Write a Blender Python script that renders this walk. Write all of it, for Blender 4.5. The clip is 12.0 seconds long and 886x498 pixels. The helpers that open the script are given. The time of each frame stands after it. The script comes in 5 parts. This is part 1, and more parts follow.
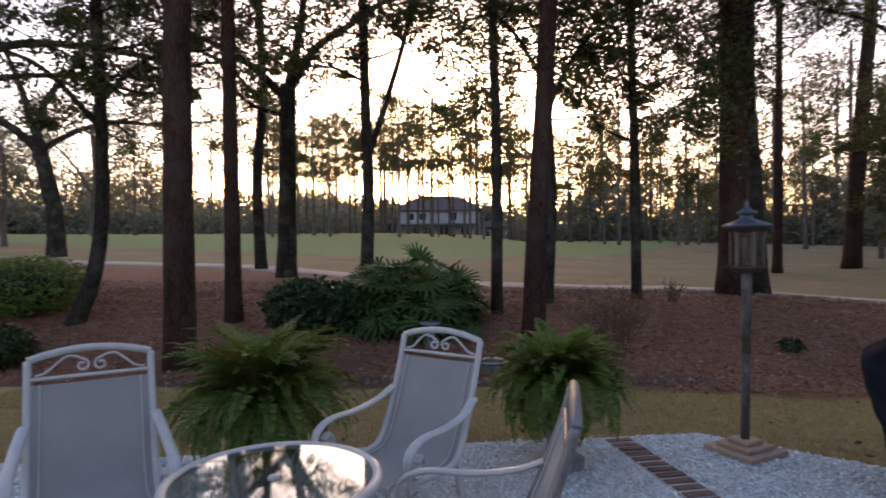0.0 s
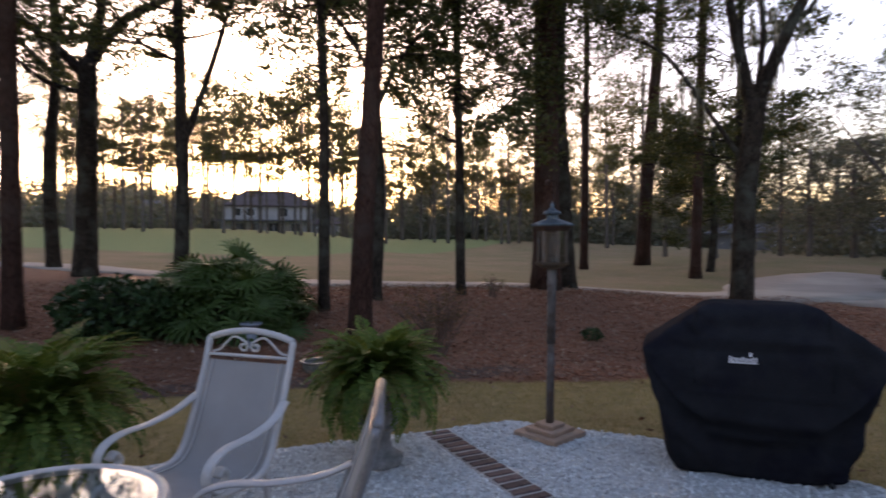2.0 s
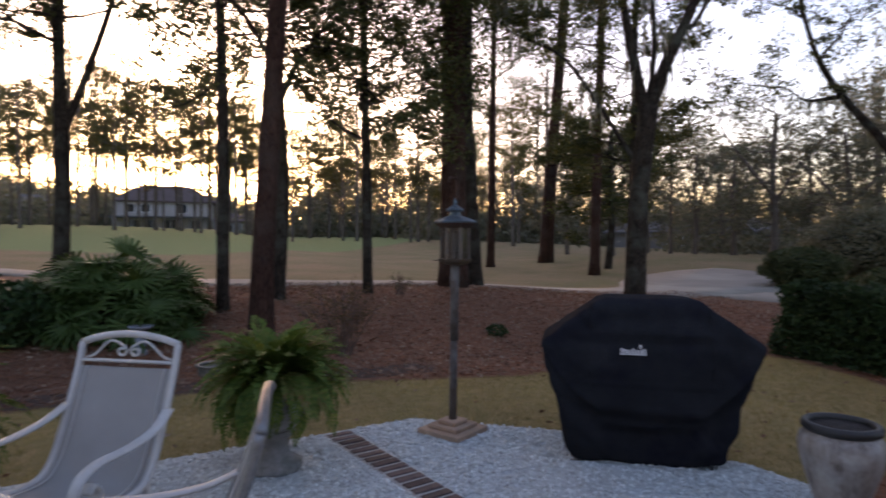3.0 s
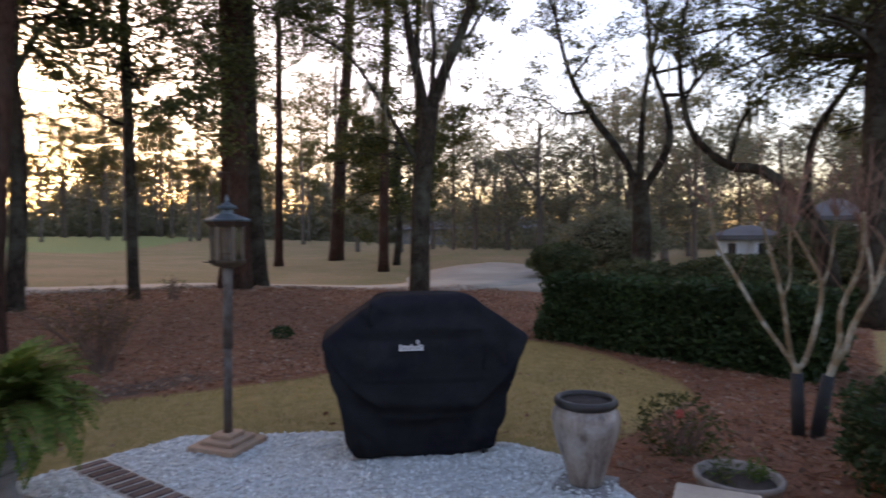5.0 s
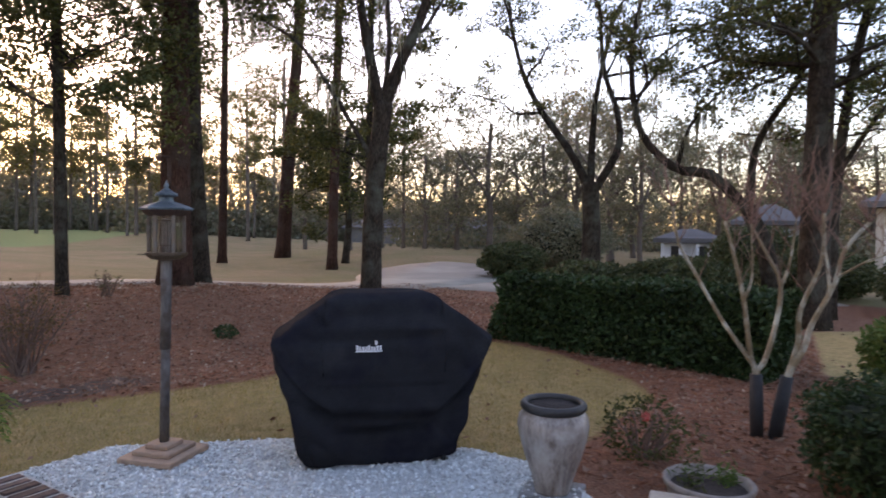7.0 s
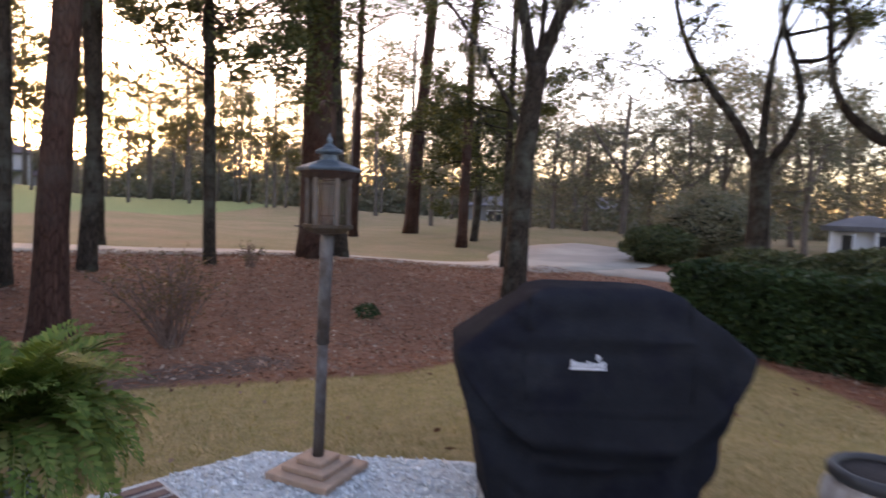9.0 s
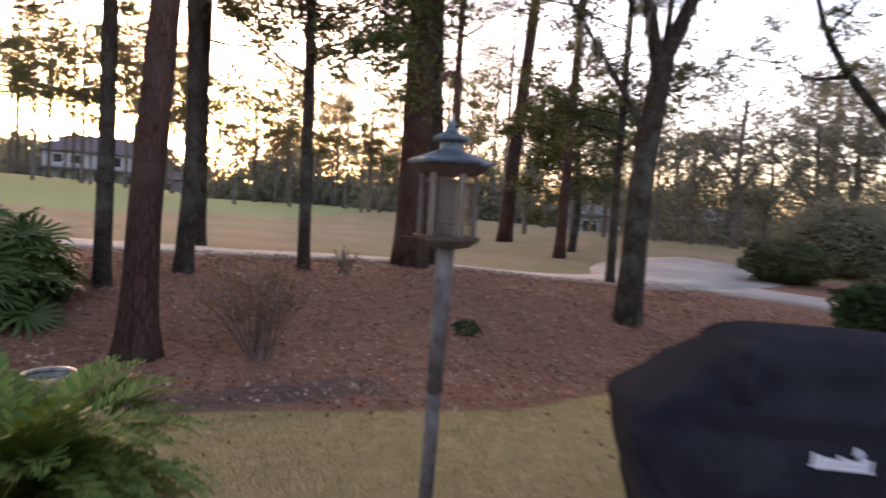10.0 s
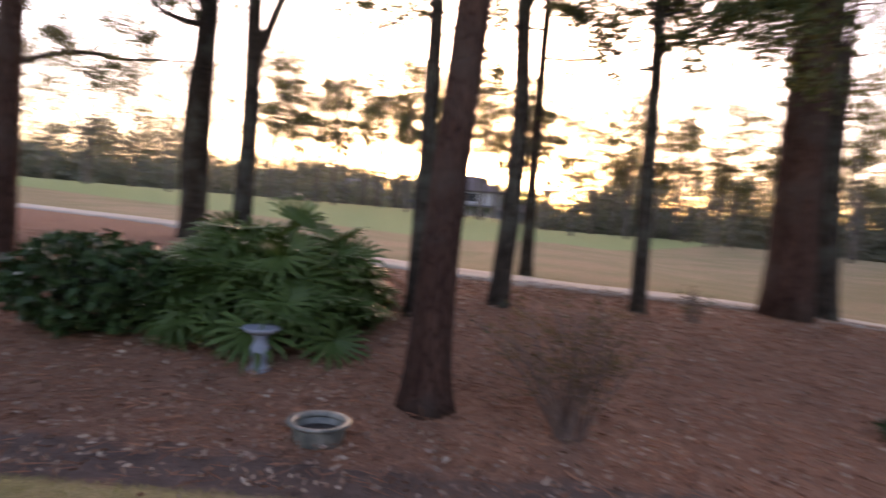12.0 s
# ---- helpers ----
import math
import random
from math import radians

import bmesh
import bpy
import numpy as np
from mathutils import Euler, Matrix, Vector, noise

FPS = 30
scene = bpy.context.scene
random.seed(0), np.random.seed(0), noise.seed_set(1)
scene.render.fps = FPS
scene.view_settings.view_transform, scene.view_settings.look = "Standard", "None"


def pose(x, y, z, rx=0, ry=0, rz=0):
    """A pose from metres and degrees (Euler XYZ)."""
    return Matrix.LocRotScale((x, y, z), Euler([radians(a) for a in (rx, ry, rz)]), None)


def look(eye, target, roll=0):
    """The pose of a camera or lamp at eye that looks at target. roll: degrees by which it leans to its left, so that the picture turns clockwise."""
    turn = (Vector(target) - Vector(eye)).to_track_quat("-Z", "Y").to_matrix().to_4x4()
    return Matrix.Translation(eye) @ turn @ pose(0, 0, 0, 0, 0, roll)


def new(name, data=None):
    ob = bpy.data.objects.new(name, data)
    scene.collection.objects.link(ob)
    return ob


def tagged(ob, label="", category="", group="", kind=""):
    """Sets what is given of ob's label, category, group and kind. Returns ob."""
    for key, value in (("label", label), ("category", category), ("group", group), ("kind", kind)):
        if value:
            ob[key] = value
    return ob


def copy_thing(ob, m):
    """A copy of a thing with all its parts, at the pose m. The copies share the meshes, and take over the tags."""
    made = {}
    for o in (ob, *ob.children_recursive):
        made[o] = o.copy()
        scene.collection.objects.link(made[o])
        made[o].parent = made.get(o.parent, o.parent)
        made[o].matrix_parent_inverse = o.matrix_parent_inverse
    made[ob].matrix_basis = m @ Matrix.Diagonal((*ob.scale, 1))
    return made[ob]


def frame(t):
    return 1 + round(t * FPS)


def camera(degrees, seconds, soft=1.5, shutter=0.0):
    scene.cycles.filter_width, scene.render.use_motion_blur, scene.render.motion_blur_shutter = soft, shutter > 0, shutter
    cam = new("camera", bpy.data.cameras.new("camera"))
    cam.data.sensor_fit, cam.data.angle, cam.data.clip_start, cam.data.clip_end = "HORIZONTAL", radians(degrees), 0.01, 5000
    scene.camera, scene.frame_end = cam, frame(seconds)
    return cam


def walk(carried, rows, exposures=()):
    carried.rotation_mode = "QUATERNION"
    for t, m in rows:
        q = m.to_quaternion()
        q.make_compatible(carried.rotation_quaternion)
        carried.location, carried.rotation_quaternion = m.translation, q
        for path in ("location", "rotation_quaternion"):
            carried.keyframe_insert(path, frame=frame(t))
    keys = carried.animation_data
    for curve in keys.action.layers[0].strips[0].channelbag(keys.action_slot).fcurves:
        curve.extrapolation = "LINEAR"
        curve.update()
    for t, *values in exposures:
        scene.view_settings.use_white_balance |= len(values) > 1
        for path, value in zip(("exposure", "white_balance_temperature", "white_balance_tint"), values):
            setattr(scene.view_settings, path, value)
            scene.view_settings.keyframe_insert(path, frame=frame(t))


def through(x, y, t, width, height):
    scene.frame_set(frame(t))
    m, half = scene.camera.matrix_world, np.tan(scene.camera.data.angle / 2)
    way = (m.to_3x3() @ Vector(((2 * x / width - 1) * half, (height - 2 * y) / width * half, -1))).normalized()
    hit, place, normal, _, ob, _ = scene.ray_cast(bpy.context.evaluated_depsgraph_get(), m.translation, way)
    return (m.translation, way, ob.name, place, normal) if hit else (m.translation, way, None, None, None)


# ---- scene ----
cam = camera(72.56, 12.0, soft=1.7, shutter=0.9)
# seconds, eye, target, roll
PATH = [
    (0.0, (-0.000, -0.000, 1.556), (-0.000, 4.000, 1.517), -0.58),
    (0.5, (0.021, 0.018, 1.560), (0.236, 4.013, 1.519), -0.49),
    (1.0, (0.047, 0.029, 1.558), (0.553, 3.997, 1.510), -0.43),
    (1.5, (0.080, 0.043, 1.554), (0.874, 3.963, 1.500), -0.33),
    (2.0, (0.100, 0.066, 1.546), (1.185, 3.916, 1.485), -0.06),
    (2.5, (0.128, 0.096, 1.546), (1.494, 3.855, 1.474), 0.05),
    (3.0, (0.169, 0.102, 1.534), (1.813, 3.748, 1.462), 0.06),
    (5.0, (0.287, 0.120, 1.544), (3.057, 3.005, 1.452), -0.35),
    (5.5, (0.320, 0.139, 1.539), (3.286, 2.821, 1.452), -0.31),
    (6.0, (0.332, 0.152, 1.537), (3.386, 2.734, 1.457), -0.08),
    (6.5, (0.357, 0.227, 1.529), (3.410, 2.811, 1.452), 0.30),
    (8.5, (0.611, 1.076, 1.454), (3.231, 4.090, 1.227), 1.28),
    (9.0, (0.725, 1.437, 1.471), (3.161, 4.599, 1.217), 2.15),
    (9.5, (0.862, 1.785, 1.491), (3.056, 5.120, 1.234), 3.04),
    (10.0, (1.000, 2.224, 1.462), (2.945, 5.712, 1.227), 3.37),
    (10.5, (1.175, 2.640, 1.438), (2.807, 6.286, 1.232), 3.93),
    (11.0, (1.264, 3.017, 1.445), (2.519, 6.809, 1.246), 4.45),
    (11.5, (1.324, 3.493, 1.368), (2.015, 7.429, 1.201), 4.26),
    (12.0, (1.482, 3.887, 1.377), (1.336, 7.881, 1.211), 4.38),
]
EXPOSURES = [(0.0, 2.1, 6900, 35), (3.0, 2.05, 7000, 36), (5.5, 2.55, 7200, 36), (8.5, 3.0, 7250, 38), (10.5, 3.05, 7400, 41), (12.0, 2.95, 7400, 42)]
walk(cam, [(t, look(e, g, r)) for t, e, g, r in PATH], EXPOSURES)

# ---- world, sun ----
SUN_HEADING, SUN_HEIGHT = 0.9, 7.0
world = bpy.data.worlds.new("evening_sky")
scene.world = world
world.use_nodes = True
wn = world.node_tree
sky = wn.nodes.new("ShaderNodeTexSky")
sky.sky_type, sky.sun_disc = "NISHITA", False
sky.sun_elevation, sky.sun_rotation = radians(SUN_HEIGHT), radians(SUN_HEADING)
sky.air_density, sky.dust_density, sky.ozone_density = 1.0, 2.2, 1.6
wn.links.new(sky.outputs[0], wn.nodes["Background"].inputs[0])
wn.nodes["Background"].inputs[1].default_value = 0.15
sun_data = bpy.data.lights.new("sun", "SUN")
sun_data.energy, sun_data.angle, sun_data.color = 0.08, radians(0.6), (1.0, 0.55, 0.25)
sun = new("sun", sun_data)
sun_way = Vector((math.sin(radians(SUN_HEADING)) * math.cos(radians(SUN_HEIGHT)), math.cos(radians(SUN_HEADING)) * math.cos(radians(SUN_HEIGHT)), math.sin(radians(SUN_HEIGHT))))
sun.matrix_world = look(sun_way * 200, (0, 0, 0))


# ---- materials ----
def nodes_of(name):
    m = bpy.data.materials.new(name)
    m.use_nodes = True
    nt = m.node_tree
    nt.nodes.clear()
    out = nt.nodes.new("ShaderNodeOutputMaterial")
    return m, nt, out


def ramp_node(nt, fac, stops):
    r = nt.nodes.new("ShaderNodeValToRGB")
    e = r.color_ramp.elements
    while len(e) < len(stops):
        e.new(0.5)
    for i, (p, c) in enumerate(stops):
        e[i].position, e[i].color = p, (*c, 1)
    nt.links.new(fac, r.inputs[0])
    return r.outputs[0]


def noise_node(nt, vec, scale, detail=4, rough=0.6):
    n = nt.nodes.new("ShaderNodeTexNoise")
    n.inputs["Scale"].default_value, n.inputs["Detail"].default_value, n.inputs["Roughness"].default_value = scale, detail, rough
    nt.links.new(vec, n.inputs["Vector"])
    return n.outputs["Fac"]


def mix_node(nt, fac, a, b, mode="MIX"):
    n = nt.nodes.new("ShaderNodeMix")
    n.data_type, n.blend_type = "RGBA", mode
    if isinstance(fac, float):
        n.inputs[0].default_value = fac
    else:
        nt.links.new(fac, n.inputs[0])
    for k, v in ((6, a), (7, b)):
        if isinstance(v, tuple):
            n.inputs[k].default_value = (*v, 1)
        else:
            nt.links.new(v, n.inputs[k])
    return n.outputs[2]


def math_node(nt, op, a, b):
    n = nt.nodes.new("ShaderNodeMath")
    n.operation = op
    for k, v in ((0, a), (1, b)):
        if isinstance(v, (int, float)):
            n.inputs[k].default_value = v
        else:
            nt.links.new(v, n.inputs[k])
    return n.outputs[0]


def surface(name, dark, light, scale=6.0, fine=60.0, rough=0.75, bump=0.3, metal=0.0, stretch=(1, 1, 1), stain=None, stain_scale=1.3, random_by="", cells=0.0, coat=0.0, spec=0.4):
    """A worn surface: two scales of noise in colour and relief, stains, and a random shade per piece."""
    m, nt, out = nodes_of(name)
    b = nt.nodes.new("ShaderNodeBsdfPrincipled")
    tc = nt.nodes.new("ShaderNodeTexCoord")
    mp = nt.nodes.new("ShaderNodeMapping")
    mp.inputs["Scale"].default_value = stretch
    nt.links.new(tc.outputs["Object"], mp.inputs["Vector"])
    big, small = noise_node(nt, mp.outputs[0], scale), noise_node(nt, mp.outputs[0], fine, 3)
    both = math_node(nt, "ADD", math_node(nt, "MULTIPLY", big, 0.6), math_node(nt, "MULTIPLY", small, 0.4))
    col = ramp_node(nt, both, [(0.32, dark), (0.68, light)])
    height = both
    if cells:
        v = nt.nodes.new("ShaderNodeTexVoronoi")
        v.feature = "DISTANCE_TO_EDGE"
        v.inputs["Scale"].default_value = cells
        nt.links.new(mp.outputs[0], v.inputs["Vector"])
        crack = ramp_node(nt, v.outputs["Distance"], [(0.0, (0.5, 0.48, 0.46)), (0.2, (1, 1, 1))])
        col = mix_node(nt, 1.0, col, crack, "MULTIPLY")
        height = math_node(nt, "ADD", both, math_node(nt, "MULTIPLY", crack, 0.9))
    if stain:
        s = ramp_node(nt, noise_node(nt, tc.outputs["Object"], stain_scale, 5), [(0.48, (0, 0, 0)), (0.66, (1, 1, 1))])
        col = mix_node(nt, s, col, stain)
    if random_by:
        if random_by == "object":
            r = nt.nodes.new("ShaderNodeObjectInfo").outputs["Random"]
        else:
            r = nt.nodes.new("ShaderNodeNewGeometry").outputs["Random Per Island"]
        shade = ramp_node(nt, r, [(0.0, (0.62, 0.6, 0.58)), (1.0, (1.2, 1.2, 1.2))])
        col = mix_node(nt, 1.0, col, shade, "MULTIPLY")
    nt.links.new(col, b.inputs["Base Color"])
    nt.links.new(math_node(nt, "ADD", math_node(nt, "MULTIPLY", small, 0.25), rough - 0.12), b.inputs["Roughness"])
    b.inputs["Metallic"].default_value = metal
    b.inputs["Coat Weight"].default_value = coat
    b.inputs["Specular IOR Level"].default_value = spec
    if bump:
        bp = nt.nodes.new("ShaderNodeBump")
        bp.inputs["Strength"].default_value, bp.inputs["Distance"].default_value = bump, 0.03
        nt.links.new(height, bp.inputs["Height"])
        nt.links.new(bp.outputs[0], b.inputs["Normal"])
    nt.links.new(b.outputs[0], out.inputs[0])
    return m


def leafy(name, tones, through=0.3, rough=0.55, spec=0.14):
    """Leaves: a tone for each leaf, part of the light passing through."""
    m, nt, out = nodes_of(name)
    g = nt.nodes.new("ShaderNodeNewGeometry")
    col = ramp_node(nt, g.outputs["Random Per Island"], [(i / max(1, len(tones) - 1), c) for i, c in enumerate(tones)])
    tc = nt.nodes.new("ShaderNodeTexCoord")
    col = mix_node(nt, 1.0, col, ramp_node(nt, noise_node(nt, tc.outputs["Object"], 0.9, 2), [(0.3, (0.7, 0.7, 0.7)), (0.7, (1.2, 1.2, 1.15))]), "MULTIPLY")
    b = nt.nodes.new("ShaderNodeBsdfPrincipled")
    nt.links.new(col, b.inputs["Base Color"])
    b.inputs["Roughness"].default_value = rough
    b.inputs["Specular IOR Level"].default_value = spec
    tr = nt.nodes.new("ShaderNodeBsdfTranslucent")
    nt.links.new(mix_node(nt, 1.0, col, (1.2, 1.05, 0.75), "MULTIPLY"), tr.inputs[0])
    mx = nt.nodes.new("ShaderNodeMixShader")
    mx.inputs[0].default_value = through
    nt.links.new(b.outputs[0], mx.inputs[1])
    nt.links.new(tr.outputs[0], mx.inputs[2])
    nt.links.new(mx.outputs[0], out.inputs[0])
    return m


def glassy(name, tint=(0.9, 0.95, 0.95), rough=0.02):
    m, nt, out = nodes_of(name)
    b = nt.nodes.new("ShaderNodeBsdfPrincipled")
    b.inputs["Base Color"].default_value = (*tint, 1)
    b.inputs["Roughness"].default_value, b.inputs["Transmission Weight"].default_value, b.inputs["IOR"].default_value = rough, 1.0, 1.5
    nt.links.new(b.outputs[0], out.inputs[0])
    return m


M_PINE = surface("pine_bark", (0.026, 0.013, 0.01), (0.105, 0.053, 0.038), 5, 40, 0.95, 0.9, stretch=(1, 1, 0.2), stain=(0.065, 0.045, 0.036), cells=30, spec=0.1)
M_OAK = surface("oak_bark", (0.018, 0.013, 0.01), (0.065, 0.049, 0.038), 7, 55, 0.95, 0.8, stretch=(1, 1, 0.25), stain=(0.07, 0.07, 0.055), stain_scale=2.2, cells=24, spec=0.1)
# paler than the near bark, with distance haze put into the colour
M_HAZYBARK = surface("far_bark_hazed", (0.07, 0.055, 0.045), (0.17, 0.135, 0.11), 2, 12, 0.95, 0)
M_TWIG = surface("twig_bark", (0.08, 0.048, 0.036), (0.19, 0.12, 0.09), 9, 60, 0.9, 0.2)
M_MYRTLE = surface("myrtle_bark", (0.11, 0.07, 0.038), (0.27, 0.2, 0.115), 7, 40, 0.7, 0.2, stretch=(1, 1, 0.3), stain=(0.4, 0.38, 0.3), stain_scale=6)
M_MYRTLE_TIP = surface("myrtle_twigs", (0.14, 0.07, 0.048), (0.25, 0.14, 0.1), 5, 40, 0.7, 0.1)
M_OAKLEAF = leafy("oak_leaves", [(0.035, 0.048, 0.018), (0.06, 0.075, 0.028), (0.1, 0.1, 0.035), (0.05, 0.065, 0.03)], 0.35)
M_RUSSET = leafy("russet_leaves", [(0.07, 0.07, 0.03), (0.13, 0.09, 0.035), (0.16, 0.09, 0.04), (0.06, 0.07, 0.03)], 0.4)
M_NEEDLE = leafy("pine_needles", [(0.035, 0.06, 0.022), (0.055, 0.085, 0.03), (0.08, 0.1, 0.04)], 0.3)
# tones lightened and greyed: the haze over the woods is painted into the leaves
M_HAZYLEAF = leafy("far_leaves_hazed", [(0.12, 0.13, 0.085), (0.17, 0.168, 0.115), (0.205, 0.185, 0.14), (0.13, 0.142, 0.1)], 0.32)
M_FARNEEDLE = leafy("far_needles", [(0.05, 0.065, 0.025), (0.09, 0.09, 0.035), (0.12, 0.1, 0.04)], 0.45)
M_THICKET = leafy("thicket_leaves", [(0.035, 0.05, 0.022), (0.06, 0.078, 0.033), (0.095, 0.1, 0.05)], 0.2)
M_MOSS = leafy("spanish_moss", [(0.12, 0.125, 0.1), (0.2, 0.2, 0.16)], 0.35, 0.9)
M_FERN = leafy("fern_leaf", [(0.065, 0.12, 0.026), (0.11, 0.175, 0.036), (0.19, 0.235, 0.055), (0.08, 0.13, 0.032)], 0.3)
M_FERN_OLD = leafy("fern_leaf_yellowing", [(0.12, 0.17, 0.04), (0.2, 0.19, 0.06), (0.22, 0.14, 0.06)], 0.15)
M_PALM = leafy("palmetto_leaf", [(0.03, 0.058, 0.016), (0.055, 0.098, 0.027), (0.095, 0.145, 0.045)], 0.2, 0.45, 0.16)
M_CAMELLIA = leafy("camellia_leaf", [(0.016, 0.035, 0.014), (0.03, 0.06, 0.022), (0.045, 0.075, 0.03)], 0.15, 0.35)
M_HEDGE = leafy("hedge_leaf", [(0.014, 0.028, 0.011), (0.026, 0.05, 0.017), (0.045, 0.072, 0.026)], 0.1, 0.5)
# near-black: the shade deep among the leaves, put into the colour
M_INNERSHADE = surface("hedge_shade", (0.006, 0.01, 0.004), (0.016, 0.024, 0.01), 8, 50, 0.95, 0.3)
M_BRIGHTLEAF = leafy("bright_shrub_leaf", [(0.06, 0.12, 0.03), (0.1, 0.17, 0.045), (0.14, 0.17, 0.05)], 0.3)
M_FALLEN = leafy("fallen_leaf", [(0.12, 0.055, 0.035), (0.2, 0.11, 0.075), (0.3, 0.2, 0.155), (0.15, 0.075, 0.05), (0.42, 0.32, 0.25)], 0.1, 0.8)
M_STRAW = leafy("pine_straw", [(0.21, 0.086, 0.05), (0.33, 0.145, 0.085), (0.15, 0.062, 0.036)], 0.0, 0.85)
M_GRASS = leafy("winter_grass", [(0.25, 0.205, 0.075), (0.4, 0.31, 0.14), (0.19, 0.185, 0.055), (0.46, 0.36, 0.18)], 0.25, 0.8)
M_GRAVEL = surface("marble_chips", (0.57, 0.6, 0.59), (0.84, 0.875, 0.86), 30, 200, 0.7, 0.1, random_by="island")
M_BED = surface("gravel_bed", (0.42, 0.44, 0.43), (0.72, 0.75, 0.735), 40, 160, 0.9, 0.6)
M_BRICK = surface("paver_brick", (0.07, 0.045, 0.04), (0.17, 0.11, 0.095), 18, 120, 0.85, 0.5, random_by="object")
M_MORTAR = surface("mortar", (0.34, 0.31, 0.28), (0.52, 0.48, 0.43), 20, 150, 0.95, 0.4)
M_PATH = surface("cart_path", (0.22, 0.185, 0.15), (0.32, 0.275, 0.23), 0.6, 12, 0.9, 0.1, stain=(0.36, 0.31, 0.25), stain_scale=0.4)
M_FRAME = surface("chair_frame_paint", (0.46, 0.43, 0.4), (0.6, 0.57, 0.53), 9, 90, 0.4, 0.05, stain=(0.5, 0.47, 0.43), stain_scale=5)
M_FRAME_WORN = surface("worn_chair_frame", (0.16, 0.155, 0.155), (0.34, 0.33, 0.32), 9, 70, 0.46, 0.05, metal=0.7)
M_SLING = surface("sling_mesh", (0.3, 0.28, 0.26), (0.38, 0.355, 0.33), 3, 260, 0.85, 0.35, stain=(0.31, 0.285, 0.26), stain_scale=2)
M_GLASS = glassy("table_glass", (0.72, 0.8, 0.78))
M_CLEAR = glassy("clear_tube", (0.98, 0.96, 0.92), 0.0)
M_PANE = surface("window_pane", (0.02, 0.022, 0.026), (0.05, 0.055, 0.06), 1, 8, 0.16, 0)
M_COVER = surface("grill_cover", (0.012, 0.0125, 0.014), (0.031, 0.032, 0.036), 2.5, 140, 0.92, 0.12, stain=(0.014, 0.014, 0.019), stain_scale=3, spec=0.02)
M_BADGE = surface("badge_white", (0.62, 0.6, 0.6), (0.78, 0.77, 0.77), 20, 100, 0.6, 0)
M_BADGE_DARK = surface("badge_grey", (0.12, 0.12, 0.13), (0.2, 0.2, 0.21), 20, 100, 0.6, 0)
M_BADGE_RED = surface("badge_red", (0.4, 0.08, 0.06), (0.5, 0.12, 0.1), 20, 100, 0.6, 0)
M_STONE = surface("urn_stone", (0.17, 0.165, 0.16), (0.36, 0.35, 0.34), 7, 70, 0.92, 0.4, stain=(0.12, 0.125, 0.11), stain_scale=6)
M_GLAZE = surface("urn_glaze", (0.075, 0.042, 0.028), (0.46, 0.4, 0.35), 16, 70, 0.45, 0.15, stretch=(1, 1, 0.09), stain=(0.4, 0.37, 0.34), stain_scale=5, coat=0.2)
M_GLAZE_DARK = surface("dark_glaze", (0.014, 0.012, 0.011), (0.045, 0.04, 0.036), 9, 60, 0.55, 0.1, coat=0.1)
M_CELADON = surface("celadon_glaze", (0.045, 0.048, 0.042), (0.14, 0.14, 0.115), 9, 60, 0.45, 0.1, stain=(0.2, 0.18, 0.145), stain_scale=8, coat=0.2)
M_BOWL = surface("bowl_clay", (0.17, 0.14, 0.115), (0.31, 0.265, 0.225), 9, 60, 0.75, 0.2)
M_SOIL = surface("pot_soil", (0.02, 0.015, 0.012), (0.07, 0.05, 0.04), 20, 90, 0.95, 0.8)
M_SLAB = surface("tan_slab", (0.36, 0.28, 0.21), (0.52, 0.43, 0.34), 6, 70, 0.9, 0.2)
M_FEEDBASE = surface("feeder_base_paint", (0.34, 0.215, 0.145), (0.48, 0.325, 0.225), 5, 60, 0.8, 0.15, stain=(0.3, 0.2, 0.145), stain_scale=6)
M_POST = surface("weathered_post", (0.04, 0.033, 0.03), (0.19, 0.165, 0.145), 14, 70, 0.9, 0.6, stretch=(1, 1, 0.22), stain=(0.075, 0.05, 0.038), stain_scale=7)
M_VERDI = surface("verdigris_metal", (0.03, 0.04, 0.046), (0.09, 0.115, 0.13), 12, 80, 0.55, 0.2, metal=0.3, stain=(0.15, 0.19, 0.21), stain_scale=9)
M_BRONZE = surface("brown_metal", (0.05, 0.035, 0.025), (0.13, 0.09, 0.06), 12, 90, 0.55, 0.15, metal=0.5)
M_FEEDWOOD = surface("feeder_wood", (0.06, 0.04, 0.028), (0.17, 0.12, 0.085), 9, 80, 0.75, 0.2, stretch=(1, 1, 0.2), stain=(0.13, 0.11, 0.09), stain_scale=14)
M_RUST = surface("rusty_strap", (0.03, 0.016, 0.011), (0.085, 0.042, 0.026), 22, 120, 0.85, 0.4)
M_SEED = surface("feeder_mesh", (0.09, 0.08, 0.075), (0.2, 0.18, 0.165), 30, 160, 0.8, 0.3)
M_WRAP = surface("black_wrap", (0.012, 0.012, 0.013), (0.03, 0.03, 0.032), 10, 90, 0.75, 0.3)
M_RED = surface("red_petal", (0.4, 0.06, 0.05), (0.6, 0.14, 0.1), 20, 90, 0.6, 0)
M_STATUE = surface("birdbath_stone", (0.13, 0.15, 0.18), (0.26, 0.28, 0.32), 9, 80, 0.9, 0.3)
M_WALL_WHITE = surface("white_siding", (0.36, 0.325, 0.31), (0.5, 0.46, 0.44), 0.6, 5, 0.8, 0)
M_WALL_GREY = surface("grey_siding", (0.16, 0.155, 0.155), (0.25, 0.24, 0.24), 0.6, 5, 0.85, 0)
M_WALL_BEIGE = surface("beige_siding", (0.42, 0.37, 0.31), (0.56, 0.5, 0.43), 0.6, 5, 0.85, 0)
